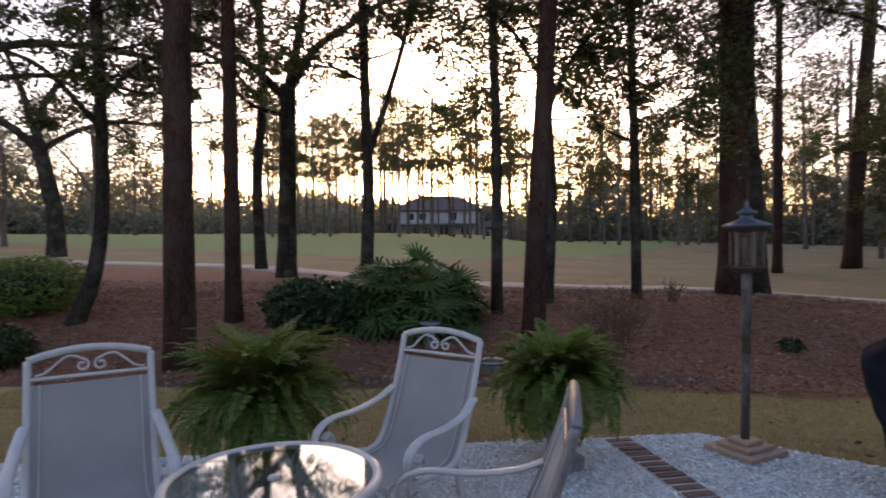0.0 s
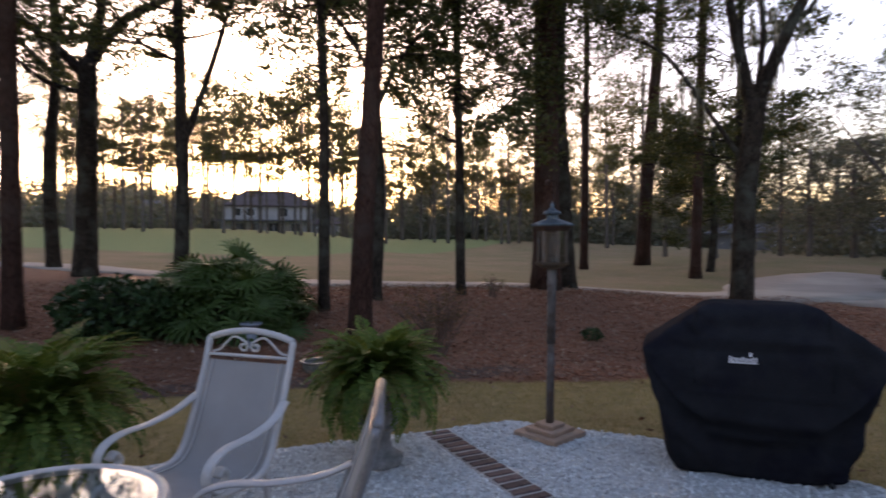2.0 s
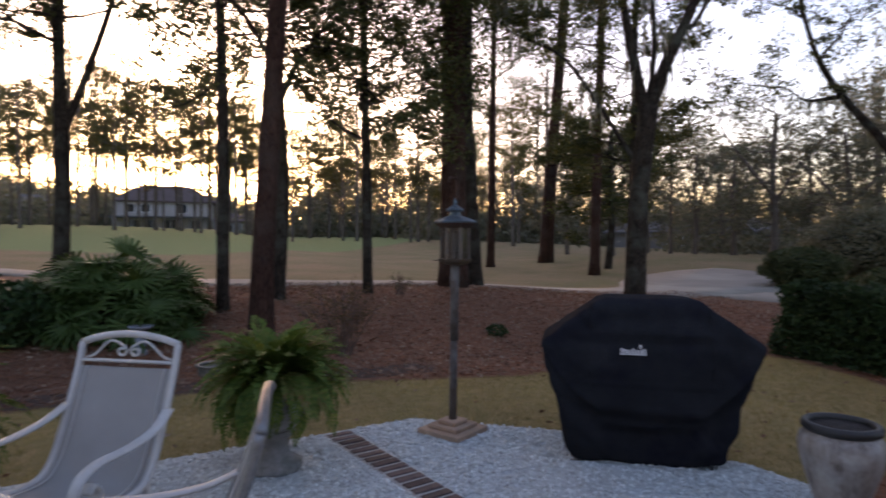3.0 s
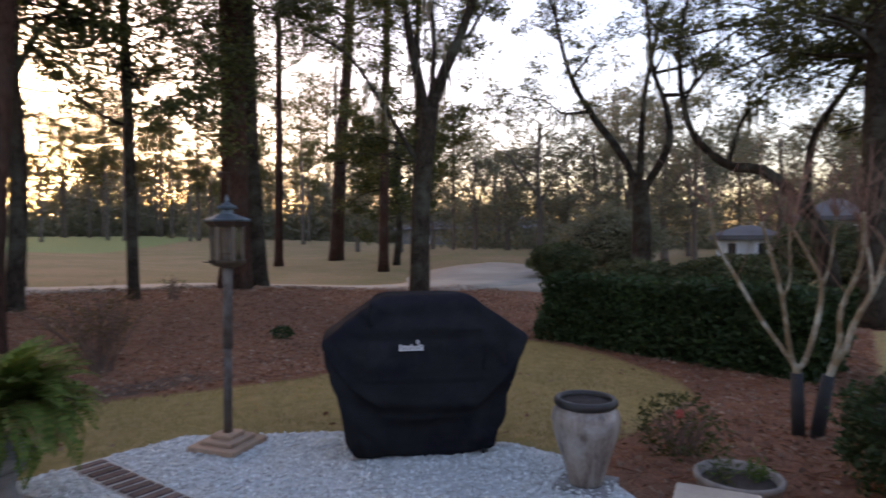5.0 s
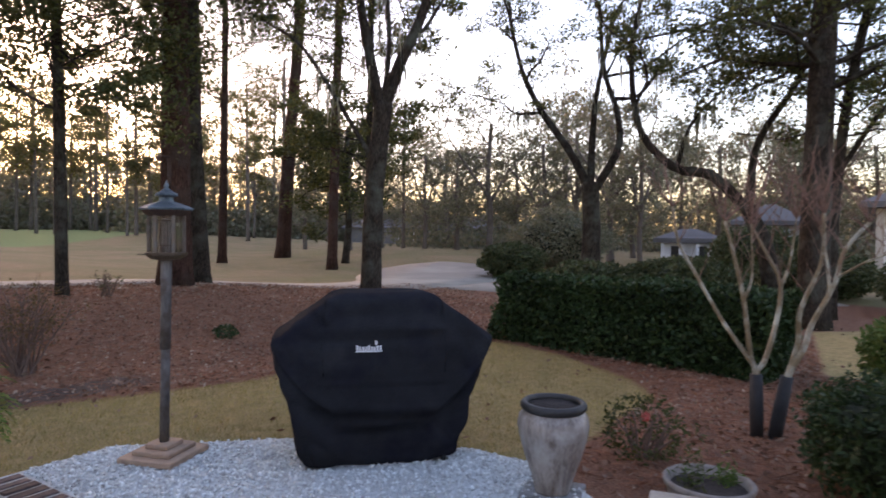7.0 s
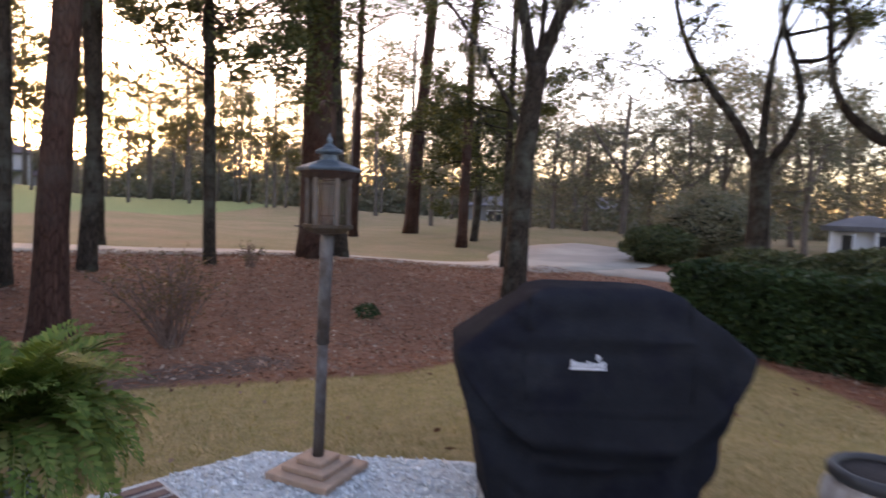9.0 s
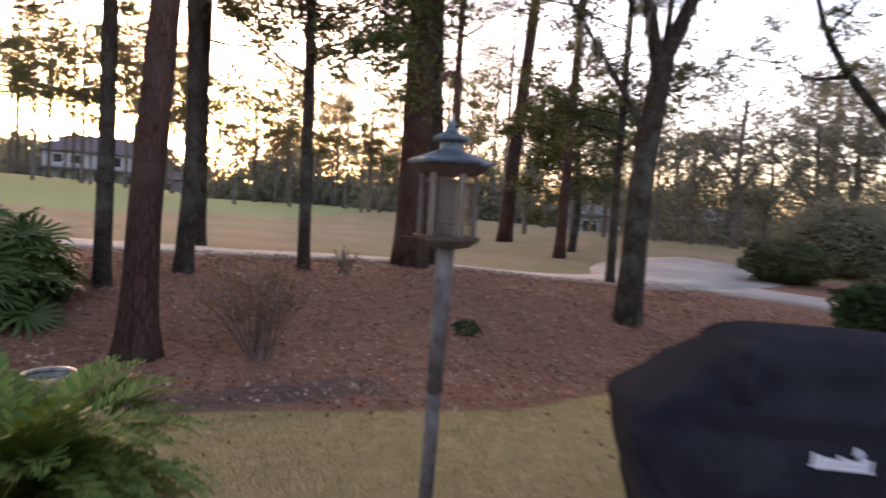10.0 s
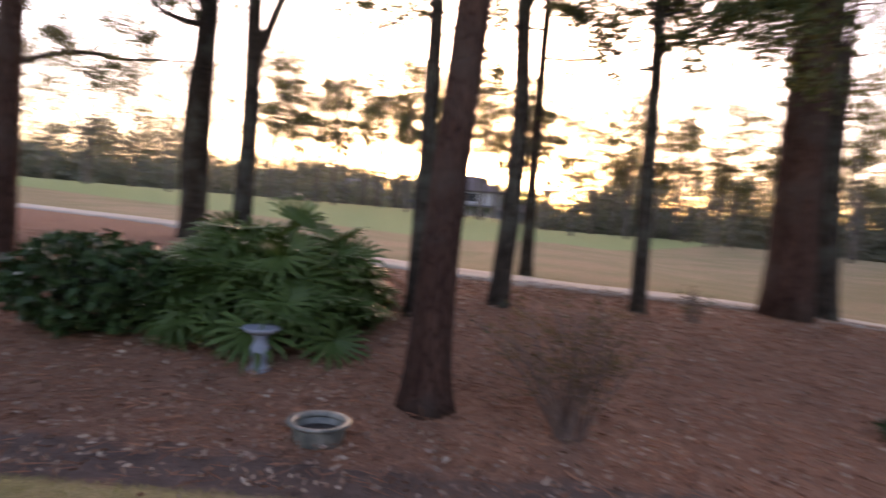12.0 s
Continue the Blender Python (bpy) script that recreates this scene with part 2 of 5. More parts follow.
M_ROOF = surface("shingle_roof", (0.09, 0.085, 0.085), (0.16, 0.15, 0.15), 0.8, 6, 0.9, 0)
M_ROOF_BROWN = surface("brown_roof", (0.08, 0.055, 0.05), (0.14, 0.1, 0.09), 0.8, 6, 0.9, 0)
M_TRIM = surface("white_trim", (0.66, 0.66, 0.67), (0.8, 0.8, 0.8), 1, 9, 0.6, 0)


def ground_material():
    """Golf turf, winter lawn and mulch, by the zones that the ground carries."""
    m, nt, out = nodes_of("ground_cover")
    tc = nt.nodes.new("ShaderNodeTexCoord").outputs["Object"]

    def zone(name, soft):
        a = nt.nodes.new("ShaderNodeAttribute")
        a.attribute_name = name
        w = math_node(nt, "ADD", a.outputs["Fac"], math_node(nt, "MULTIPLY", math_node(nt, "SUBTRACT", noise_node(nt, tc, 5, 5), 0.5), soft))
        return ramp_node(nt, w, [(0.42, (0, 0, 0)), (0.58, (1, 1, 1))])
    fine, mid, big = noise_node(nt, tc, 55, 4), noise_node(nt, tc, 7, 5), noise_node(nt, tc, 0.35, 4)
    grain = math_node(nt, "ADD", math_node(nt, "MULTIPLY", fine, 0.55), math_node(nt, "MULTIPLY", mid, 0.45))
    tan = mix_node(nt, ramp_node(nt, big, [(0.35, (0, 0, 0)), (0.65, (1, 1, 1))]), ramp_node(nt, grain, [(0.3, (0.16, 0.11, 0.06)), (0.7, (0.33, 0.235, 0.135))]), ramp_node(nt, grain, [(0.3, (0.115, 0.1, 0.045)), (0.7, (0.23, 0.19, 0.085))]))
    green = ramp_node(nt, grain, [(0.3, (0.11, 0.155, 0.055)), (0.7, (0.21, 0.26, 0.1))])
    lawn = mix_node(nt, ramp_node(nt, mid, [(0.35, (0, 0, 0)), (0.7, (1, 1, 1))]), ramp_node(nt, fine, [(0.3, (0.15, 0.12, 0.048)), (0.7, (0.34, 0.265, 0.112))]), ramp_node(nt, fine, [(0.3, (0.25, 0.165, 0.078)), (0.7, (0.5, 0.355, 0.175))]))
    mulch = mix_node(nt, ramp_node(nt, mid, [(0.35, (0, 0, 0)), (0.7, (1, 1, 1))]), ramp_node(nt, fine, [(0.3, (0.078, 0.036, 0.022)), (0.7, (0.285, 0.13, 0.078))]), ramp_node(nt, fine, [(0.3, (0.11, 0.056, 0.036)), (0.72, (0.36, 0.19, 0.12))]))
    soil = ramp_node(nt, grain, [(0.3, (0.05, 0.032, 0.026)), (0.7, (0.15, 0.1, 0.08))])
    col = mix_node(nt, zone("green", 0.5), tan, green)
    col = mix_node(nt, zone("mulch", 0.35), col, mulch)
    col = mix_node(nt, zone("soil", 0.6), col, soil)
    col = mix_node(nt, zone("lawn", 0.25), col, lawn)
    b = nt.nodes.new("ShaderNodeBsdfPrincipled")
    b.inputs["Roughness"].default_value = 0.95
    b.inputs["Specular IOR Level"].default_value = 0.15
    nt.links.new(col, b.inputs["Base Color"])
    bp = nt.nodes.new("ShaderNodeBump")
    bp.inputs["Strength"].default_value, bp.inputs["Distance"].default_value = 0.8, 0.04
    nt.links.new(grain, bp.inputs["Height"])
    nt.links.new(bp.outputs[0], b.inputs["Normal"])
    nt.links.new(b.outputs[0], out.inputs[0])
    return m


M_GROUND = ground_material()


# ---- building helpers ----
def mesh_of(name, verts, faces, smooth=False):
    me = bpy.data.meshes.new(name)
    me.from_pydata([tuple(v) for v in verts], [], faces)
    if smooth:
        me.polygons.foreach_set("use_smooth", [True] * len(me.polygons))
    me.update()
    return me


def quads(name, corners):
    """A mesh of separate four-cornered leaves, from an array of n x 4 x 3 places."""
    n = len(corners)
    me = bpy.data.meshes.new(name)
    me.vertices.add(4 * n)
    me.vertices.foreach_set("co", np.asarray(corners, dtype=np.float32).ravel())
    me.loops.add(4 * n)
    me.loops.foreach_set("vertex_index", np.arange(4 * n, dtype=np.int32))
    me.polygons.add(n)
    me.polygons.foreach_set("loop_start", np.arange(0, 4 * n, 4, dtype=np.int32))
    me.polygons.foreach_set("loop_total", np.full(n, 4, dtype=np.int32))
    me.update(calc_edges=True)
    return me


def part(name, shape, material, parent=None, label=""):
    """One mesh object under a thing or a part; shape is a bmesh or a mesh."""
    if isinstance(shape, bmesh.types.BMesh):
        me = bpy.data.meshes.new(name)
        shape.to_mesh(me)
        shape.free()
    else:
        me = shape
    if not me.materials:
        me.materials.append(material)
    ob = new(name, me)
    ob.parent = parent
    return tagged(ob, label)


def thing(name, label, category, m=None, group="", kind=""):
    e = new(name)
    e.empty_display_size = 0.1
    if m is not None:
        e.matrix_basis = m
    return tagged(e, label, category, group, kind)


def join(pieces):
    """Several (verts, faces) as one."""
    vs, fs, k = [], [], 0
    for v, f in pieces:
        vs += [tuple(q) for q in v]
        fs += [tuple(i + k for i in g) for g in f]
        k += len(v)
    return vs, fs


def tube(points, radii, sides=8, cap=True, flat=1.0):
    """A round bar along points; flat squeezes it."""
    pts = [Vector(p) for p in points]
    if not hasattr(radii, "__len__"):
        radii = [radii] * len(pts)
    vs, fs = [], []
    up = Vector((0.03, 0.02, 1))
    side = None
    for i, p in enumerate(pts):
        d = (pts[min(i + 1, len(pts) - 1)] - pts[max(i - 1, 0)]).normalized()
        if side is None:
            ref = up if abs(d.z) < 0.9 else Vector((1, 0.02, 0.01))
            side = d.cross(ref).normalized()
        else:
            side = (side - d * side.dot(d)).normalized()
        other = d.cross(side)
        for k in range(sides):
            a = 2 * math.pi * k / sides
            vs.append(p + (side * math.cos(a) + other * math.sin(a) * flat) * radii[i])
    for i in range(len(pts) - 1):
        for k in range(sides):
            a, b = i * sides + k, i * sides + (k + 1) % sides
            fs.append((a, b, b + sides, a + sides))
    if cap:
        fs.append(tuple(reversed(range(sides))))
        fs.append(tuple(range(len(vs) - sides, len(vs))))
    return vs, fs


def spun(profile, sides=32, closed=False):
    """A turned shape from (radius, height) pairs."""
    vs, fs = [], []
    for r, z in profile:
        for k in range(sides):
            a = 2 * math.pi * k / sides
            vs.append((r * math.cos(a), r * math.sin(a), z))
    n = len(profile)
    for i in range(n - 1 + (1 if closed else 0)):
        for k in range(sides):
            a, b = i * sides + k, i * sides + (k + 1) % sides
            c, d = ((i + 1) % n) * sides + (k + 1) % sides, ((i + 1) % n) * sides + k
            fs.append((a, b, c, d))
    if not closed:
        fs.append(tuple(reversed(range(sides))))
        fs.append(tuple(range((n - 1) * sides, n * sides)))
    return vs, fs


def block(sx, sy, sz, bevel=0.01, at=(0, 0, 0), segments=2):
    bm = bmesh.new()
    bmesh.ops.create_cube(bm, size=1)
    bmesh.ops.scale(bm, vec=(sx, sy, sz), verts=bm.verts)
    if bevel:
        bmesh.ops.bevel(bm, geom=bm.edges[:], offset=bevel, segments=segments, affect="EDGES", profile=0.7)
    bmesh.ops.translate(bm, vec=at, verts=bm.verts)
    return bm


def soft(vf, name="m"):
    return mesh_of(name, vf[0], vf[1], True)


def curve_points(ctrl, n=24):
    """A smooth line through control points."""
    c = [Vector(p) for p in ctrl]
    c = [c[0] * 2 - c[1]] + c + [c[-1] * 2 - c[-2]]
    out = []
    seg = len(c) - 3
    for i in range(n + 1):
        u = i / n * seg
        k = min(int(u), seg - 1)
        t = u - k
        p0, p1, p2, p3 = c[k:k + 4]
        out.append(0.5 * ((2 * p1) + (p2 - p0) * t + (2 * p0 - 5 * p1 + 4 * p2 - p3) * t * t + (3 * p1 - p0 - 3 * p2 + p3) * t ** 3))
    return out


def leaf_quads(rng, centres, length, width, droop=0.0, flat=0.0):
    """Diamond leaves at centres, turned at random."""
    n = len(centres)
    d = rng.normal(size=(n, 3))
    d[:, 2] = d[:, 2] * (1 - flat) - droop
    d /= np.linalg.norm(d, axis=1)[:, None] + 1e-9
    s = np.cross(d, rng.normal(size=(n, 3)))
    s /= np.linalg.norm(s, axis=1)[:, None] + 1e-9
    le = (length * rng.uniform(0.6, 1.25, n))[:, None]
    wi = (width * rng.uniform(0.6, 1.25, n))[:, None]
    c = np.asarray(centres)
    return np.stack([c - d * le / 2, c + s * wi / 2, c + d * le / 2, c - s * wi / 2], axis=1)


def step(a, b, x):
    t = np.clip((np.asarray(x, dtype=float) - a) / (b - a), 0, 1)
    return t * t * (3 - 2 * t)


# ---- the ground ----
def height(x, y):
    """Ground height: level patio, a mulch bank that rises to the cart path, the course beyond."""
    x, y = np.asarray(x, dtype=float), np.asarray(y, dtype=float)
    h = 0.46 - 0.42 * step(5, 12, x) + 0.1 * step(2, 9, -x)
    z = -0.10 * step(5.4, 7, y) + (h + 0.10) * step(7.6, 12.2, y)
    r = np.hypot(x, y)
    z = z + (1.0 - 0.75 * step(2, 14, x)) * step(16, 75, r)
    z = z + 1.35 * (1 - step(0.3, 0.8, x / (r + 1e-6))) * step(28, 95, r)
    z = z + 0.22 * step(-1, 5, -x) * step(12, 16, y)
    z = z - 0.12 * step(4, 7, x) * (1 - step(7, 10, y))
    z = z + 0.5 * np.exp(-((x - 27) ** 2 + (y - 26) ** 2) / 60) + 0.35 * np.exp(-((x - 30) ** 2 + (y - 52) ** 2) / 130)
    return z


def gz(x, y):
    return float(height(x, y))


GRAVEL = [(-3.6, 4.25), (0.27, 4.67), (1.21, 4.74), (1.6, 4.8), (2.05, 4.84), (2.54, 4.42), (2.98, 4.07), (3.72, 2.95), (3.78, 2.4), (3.45, 1.75), (3.0, -1.9), (-3.6, -1.9)]
LAWN = [(-14, 7.6), (-4, 7.1), (-1.2, 6.85), (1.0, 6.9), (1.9, 6.78), (2.95, 6.28), (3.8, 5.9), (5.6, 6.25), (7.2, 6.75), (8.0, 6.3), (7.6, 4.5), (6.9, 3.2), (6.3, 2.72), (5.4, 2.62), (4.6, 2.48), (3.7, 2.5), (3.6, 2.95), (2.9, 4.0), (2.0, 4.7), (0, 4.5), (-3.6, 4.1), (-14, 3.5)]
LAWN_SIDE = [(8.6, 1.6), (12.5, 2.4), (14, 1.2), (12, 0.3), (9, 0.4)]
PATH_LINE = [(-34, 33, 1.0), (-9, 22, 0.95), (-4.2, 18.6, 0.9), (1.6, 15.3, 0.85), (3.6, 14.1, 0.75), (7.3, 13.1, 0.75), (10.3, 13.2, 1.0), (12.8, 13.0, 1.6), (15.6, 14.2, 2.6), (18.6, 16.2, 2.6), (20.8, 18.0, 1.6), (21.8, 19.0, 0.3)]
PATH_SIDE = [(13.5, 12.6, 1.2), (14.6, 10.2, 1.0), (16.2, 7.0, 0.9), (18.5, 3.0, 0.9)]


def inside(poly, x, y):
    """How far inside a polygon (metres, negative outside)."""
    x, y = np.asarray(x, dtype=float), np.asarray(y, dtype=float)
    inn = np.zeros(x.shape, dtype=bool)
    best = np.full(x.shape, 1e9)
    for (x1, y1), (x2, y2) in zip(poly, poly[1:] + poly[:1]):
        cross = ((y1 > y) != (y2 > y)) & (x < (x2 - x1) * (y - y1) / ((y2 - y1) or 1e-9) + x1)
        inn ^= cross
        dx, dy = x2 - x1, y2 - y1
        u = np.clip(((x - x1) * dx + (y - y1) * dy) / (dx * dx + dy * dy), 0, 1)
        best = np.minimum(best, np.hypot(x - x1 - u * dx, y - y1 - u * dy))
    return np.where(inn, best, -best)


def path_y(x):
    xs = [p[0] for p in PATH_LINE]
    return np.interp(x, xs, [p[1] for p in PATH_LINE])


def zones(x, y):
    lawn = np.maximum(inside(LAWN, x, y), inside(LAWN_SIDE, x, y))
    bank = np.minimum(path_y(x) - y, np.minimum(17.5 - x + 0.25 * y, y + 30))
    bank = np.minimum(bank, x + 26)
    edge = np.interp(x, [-60, -33, -16, -5, 2, 10, 20, 42], [44, 44, 38, 32, 33, 43, 55, 92])
    green = y - edge
    soil = np.minimum(0.3 - np.abs(y - 7.15), np.minimum(3.2 - x, x + 9))
    return lawn, bank, green, soil


def build_ground():
    def axis(lo, fine_lo, fine_hi, hi, d):
        a = [fine_lo]
        g = d
        while a[-1] > lo:
            g *= 1.16
            a.append(a[-1] - g)
        a = a[::-1]
        a += list(np.arange(fine_lo + d, fine_hi, d))
        g = d
        while a[-1] < hi:
            g *= 1.13
            a.append(a[-1] + g)
        return np.array(a)
    xs, ys = axis(-1500, -9, 12, 1500, 0.13), axis(-300, 2.5, 14, 2500, 0.13)
    X, Y = np.meshgrid(xs, ys)
    lawn, bank, green, soil = zones(X, Y)
    Z = height(X, Y)
    bumps = np.array([noise.noise((px * 1.7, py * 1.7, 0)) + 0.5 * noise.noise((px * 5, py * 5, 3)) for px, py in zip(X.ravel(), Y.ravel())]).reshape(X.shape)
    Z = Z + 0.028 * bumps * ((bank > 0.1) & (lawn < -0.15) & (inside(GRAVEL, X, Y) < -0.2))
    Z = np.where(inside(GRAVEL, X, Y) > 0.05, -0.03, Z)
    nx, ny = len(xs), len(ys)
    i = np.arange(nx * ny).reshape(ny, nx)
    f = np.stack([i[:-1, :-1], i[:-1, 1:], i[1:, 1:], i[1:, :-1]], axis=-1).reshape(-1, 4)
    me = bpy.data.meshes.new("ground")
    me.from_pydata(np.stack([X, Y, Z], axis=-1).reshape(-1, 3).tolist(), [], f.tolist())
    me.polygons.foreach_set("use_smooth", [True] * len(me.polygons))
    for nm, d, s in (("lawn", lawn, 0.25), ("mulch", bank, 0.4), ("green", green, 5.0), ("soil", soil, 0.5)):
        at = me.attributes.new(nm, "FLOAT", "POINT")
        at.data.foreach_set("value", np.clip(0.5 + d / s * 0.5, 0, 1).ravel().astype(np.float32))
    me.materials.append(M_GROUND)
    tagged(new("ground", me), "winter golf turf, dormant lawn and red-brown mulch bank", "ground", kind="structure")


def strip(name, line, thick, label):
    """A paved strip that follows the ground."""
    pts = curve_points([(a, b, w) for a, b, w in line], 80)
    vs, fs = [], []
    for i, p in enumerate(pts):
        q0, q1 = pts[max(0, i - 1)], pts[min(len(pts) - 1, i + 1)]
        d = Vector((q1.x - q0.x, q1.y - q0.y, 0)).normalized()
        s = Vector((d.y, -d.x, 0))
        w = p.z * (1 + 0.05 * noise.noise((p.x * 0.5, p.y * 0.5, 1)))
        for u in (-1, -0.33, 0.33, 1):
            q = Vector((p.x, p.y, 0)) + s * u * w
            vs.append((q.x, q.y, gz(q.x, q.y) + thick))
        for u in (-1, 1):
            q = Vector((p.x, p.y, 0)) + s * u * w * 1.01
            vs.append((q.x, q.y, gz(q.x, q.y) - 0.1))
    for i in range(len(pts) - 1):
        a, b = i * 6, i * 6 + 6
        fs += [(a + k, a + k + 1, b + k + 1, b + k) for k in range(3)]
        fs += [(a + 4, a, b, b + 4), (a + 3, a + 5, b + 5, b + 3)]
    ob = new(name, mesh_of(name, vs, fs, True))
    ob.data.materials.append(M_PATH)
    tagged(ob, label, "path", kind="structure")


def flat_plate(name, poly, z0, z1, material):
    bm = bmesh.new()
    low = bm.faces.new([bm.verts.new((x, y, z0)) for x, y in poly])
    ex = bmesh.ops.extrude_face_region(bm, geom=[low])
    bmesh.ops.translate(bm, vec=(0, 0, z1 - z0), verts=[v for v in ex["geom"] if isinstance(v, bmesh.types.BMVert)])
    bmesh.ops.recalc_face_normals(bm, faces=bm.faces)
    me = bpy.data.meshes.new(name)
    bm.to_mesh(me)
    bm.free()
    me.materials.append(material)
    return new(name, me)


build_ground()
strip("cart_path", PATH_LINE, 0.03, "pale worn concrete cart path widening into sand")
strip("cart_path", PATH_SIDE, 0.025, "pale side branch of the concrete cart path")
tagged(flat_plate("gravel_bed", GRAVEL, -0.08, 0.006, M_BED), "bed of white marble gravel round the patio", "gravel", kind="structure")

BRICK_A, BRICK_B, BRICK_W = Vector((1.345, 4.72, 0)), Vector((1.66, 3.0, 0)), 0.2


def build_chips():
    """White marble chips, strewn over the bed."""
    rng = np.random.default_rng(3)
    n = 58000
    x, y = rng.uniform(-3.6, 3.8, n), rng.uniform(0.8, 4.9, n)
    d = (BRICK_B - BRICK_A).normalized()
    off = np.abs((x - BRICK_A.x) * d.y - (y - BRICK_A.y) * d.x)
    along = (x - BRICK_A.x) * d.x + (y - BRICK_A.y) * d.y
    keep = (inside(GRAVEL, x, y) > 0.015) & ((off > BRICK_W / 2 + 0.025) | (along > (BRICK_B - BRICK_A).length + 0.02))
    keep &= rng.uniform(size=n) < np.where((x > -0.4) | (y > 2.6), 1.0, 0.6)
    x, y = x[keep], y[keep]
    n = len(x)
    base = np.array([(1, 0, 0), (0, 1, 0), (-1, 0, 0), (0, -1, 0), (0, 0, 1), (0, 0, -1)], dtype=float)
    tris = np.array([(0, 1, 4), (1, 2, 4), (2, 3, 4), (3, 0, 4), (1, 0, 5), (2, 1, 5), (3, 2, 5), (0, 3, 5)])
    sc = rng.uniform(0.007, 0.015, (n, 1, 1)) * rng.uniform(0.6, 1.5, (n, 6, 1)) * np.array([1, 1, 0.75])
    v = base[None] * sc
    a, b = rng.uniform(0, 6.28, n), rng.normal(0, 0.6, n)
    ca, sa, cb, sb = np.cos(a), np.sin(a), np.cos(b), np.sin(b)
    vx, vy, vz = v[..., 0], v[..., 1], v[..., 2]
    vy, vz = vy * cb[:, None] - vz * sb[:, None], vy * sb[:, None] + vz * cb[:, None]
    vx, vy = vx * ca[:, None] - vy * sa[:, None], vx * sa[:, None] + vy * ca[:, None]
    co = np.stack([vx + x[:, None], vy + y[:, None], vz + 0.008 + rng.uniform(0, 0.012, n)[:, None]], axis=-1).reshape(-1, 3)
    fc = (tris[None] + 6 * np.arange(n)[:, None, None]).reshape(-1)
    me = bpy.data.meshes.new("gravel_chips")
    me.vertices.add(len(co))
    me.vertices.foreach_set("co", co.astype(np.float32).ravel())
    me.loops.add(len(fc))
    me.loops.foreach_set("vertex_index", fc.astype(np.int32))
    me.polygons.add(len(fc) // 3)
    me.polygons.foreach_set("loop_start", np.arange(0, len(fc), 3, dtype=np.int32))
    me.polygons.foreach_set("loop_total", np.full(len(fc) // 3, 3, dtype=np.int32))
    me.update(calc_edges=True)
    me.materials.append(M_GRAVEL)
    tagged(new("gravel_chips", me), "loose white marble chips covering the patio", "gravel", kind="stuff")


def scatter_ground():
    """Fallen leaves and pine straw on the bank, grass blades on the lawn."""
    rng = np.random.default_rng(8)
    n = 52000
    x, y = rng.uniform(-9, 13, n), rng.uniform(1.0, 14.5, n)
    lawn, bank, green, soil = zones(x, y)
    keep = (bank > 0.2) & ((lawn < -0.05) | (rng.uniform(size=n) < 0.05)) & (inside(GRAVEL, x, y) < -0.1) & (np.hypot(x - 1.3, y - 8.5) > 0.3)
    x, y = x[keep], y[keep]
    c = np.stack([x, y, height(x, y) + 0.022 + rng.uniform(0, 0.02, len(x))], axis=1)
    me = quads("fallen_leaves", leaf_quads(rng, c, 0.058, 0.03, 0, 0.7))
    me.materials.append(M_FALLEN)
    tagged(new("fallen_leaves", me), "dry brown leaves lying on the mulch", "leaves", kind="stuff")
    n = 60000
    x, y = rng.uniform(-8, 12, n), rng.uniform(1.0, 13.5, n)
    lawn, bank, green, soil = zones(x, y)
    keep = (bank > 0.1) & (lawn < -0.02) & (inside(GRAVEL, x, y) < -0.08) & ((soil < 0) | (rng.uniform(size=n) < 0.4))
    x, y = x[keep], y[keep]
    c = np.stack([x, y, height(x, y) + 0.012 + rng.uniform(0, 0.02, len(x))], axis=1)
    me = quads("pine_straw", leaf_quads(rng, c, 0.17, 0.009, 0, 0.85))
    me.materials.append(M_STRAW)
    tagged(new("pine_straw", me), "red-brown pine straw strewn over the bank", "pine straw", kind="stuff")
    n = 170000
    x, y = rng.uniform(-5, 8.2, n), rng.uniform(2.3, 7.3, n)
    keep = (inside(LAWN, x, y) > -0.03) & (inside(GRAVEL, x, y) < -0.01)
    x, y = x[keep], y[keep]
    n = len(x)
    z = height(x, y)
    a, hgt = rng.uniform(0, 6.28, n), rng.uniform(0.012, 0.034, n)
    w = 0.0022
    p0 = np.stack([x - w * np.cos(a), y - w * np.sin(a), z], axis=1)
    p1 = np.stack([x + w * np.cos(a), y + w * np.sin(a), z], axis=1)
    lean = rng.normal(0, 0.014, (n, 2))
    p2 = np.stack([x + lean[:, 0] + 0.0006, y + lean[:, 1], z + hgt], axis=1)
    p3 = np.stack([x + lean[:, 0] - 0.0006, y + lean[:, 1], z + hgt], axis=1)
    me = quads("lawn_grass", np.stack([p0, p1, p2, p3], axis=1))
    me.materials.append(M_GRASS)
    tagged(new("lawn_grass", me), "short dormant yellow-green lawn grass", "grass", kind="stuff")


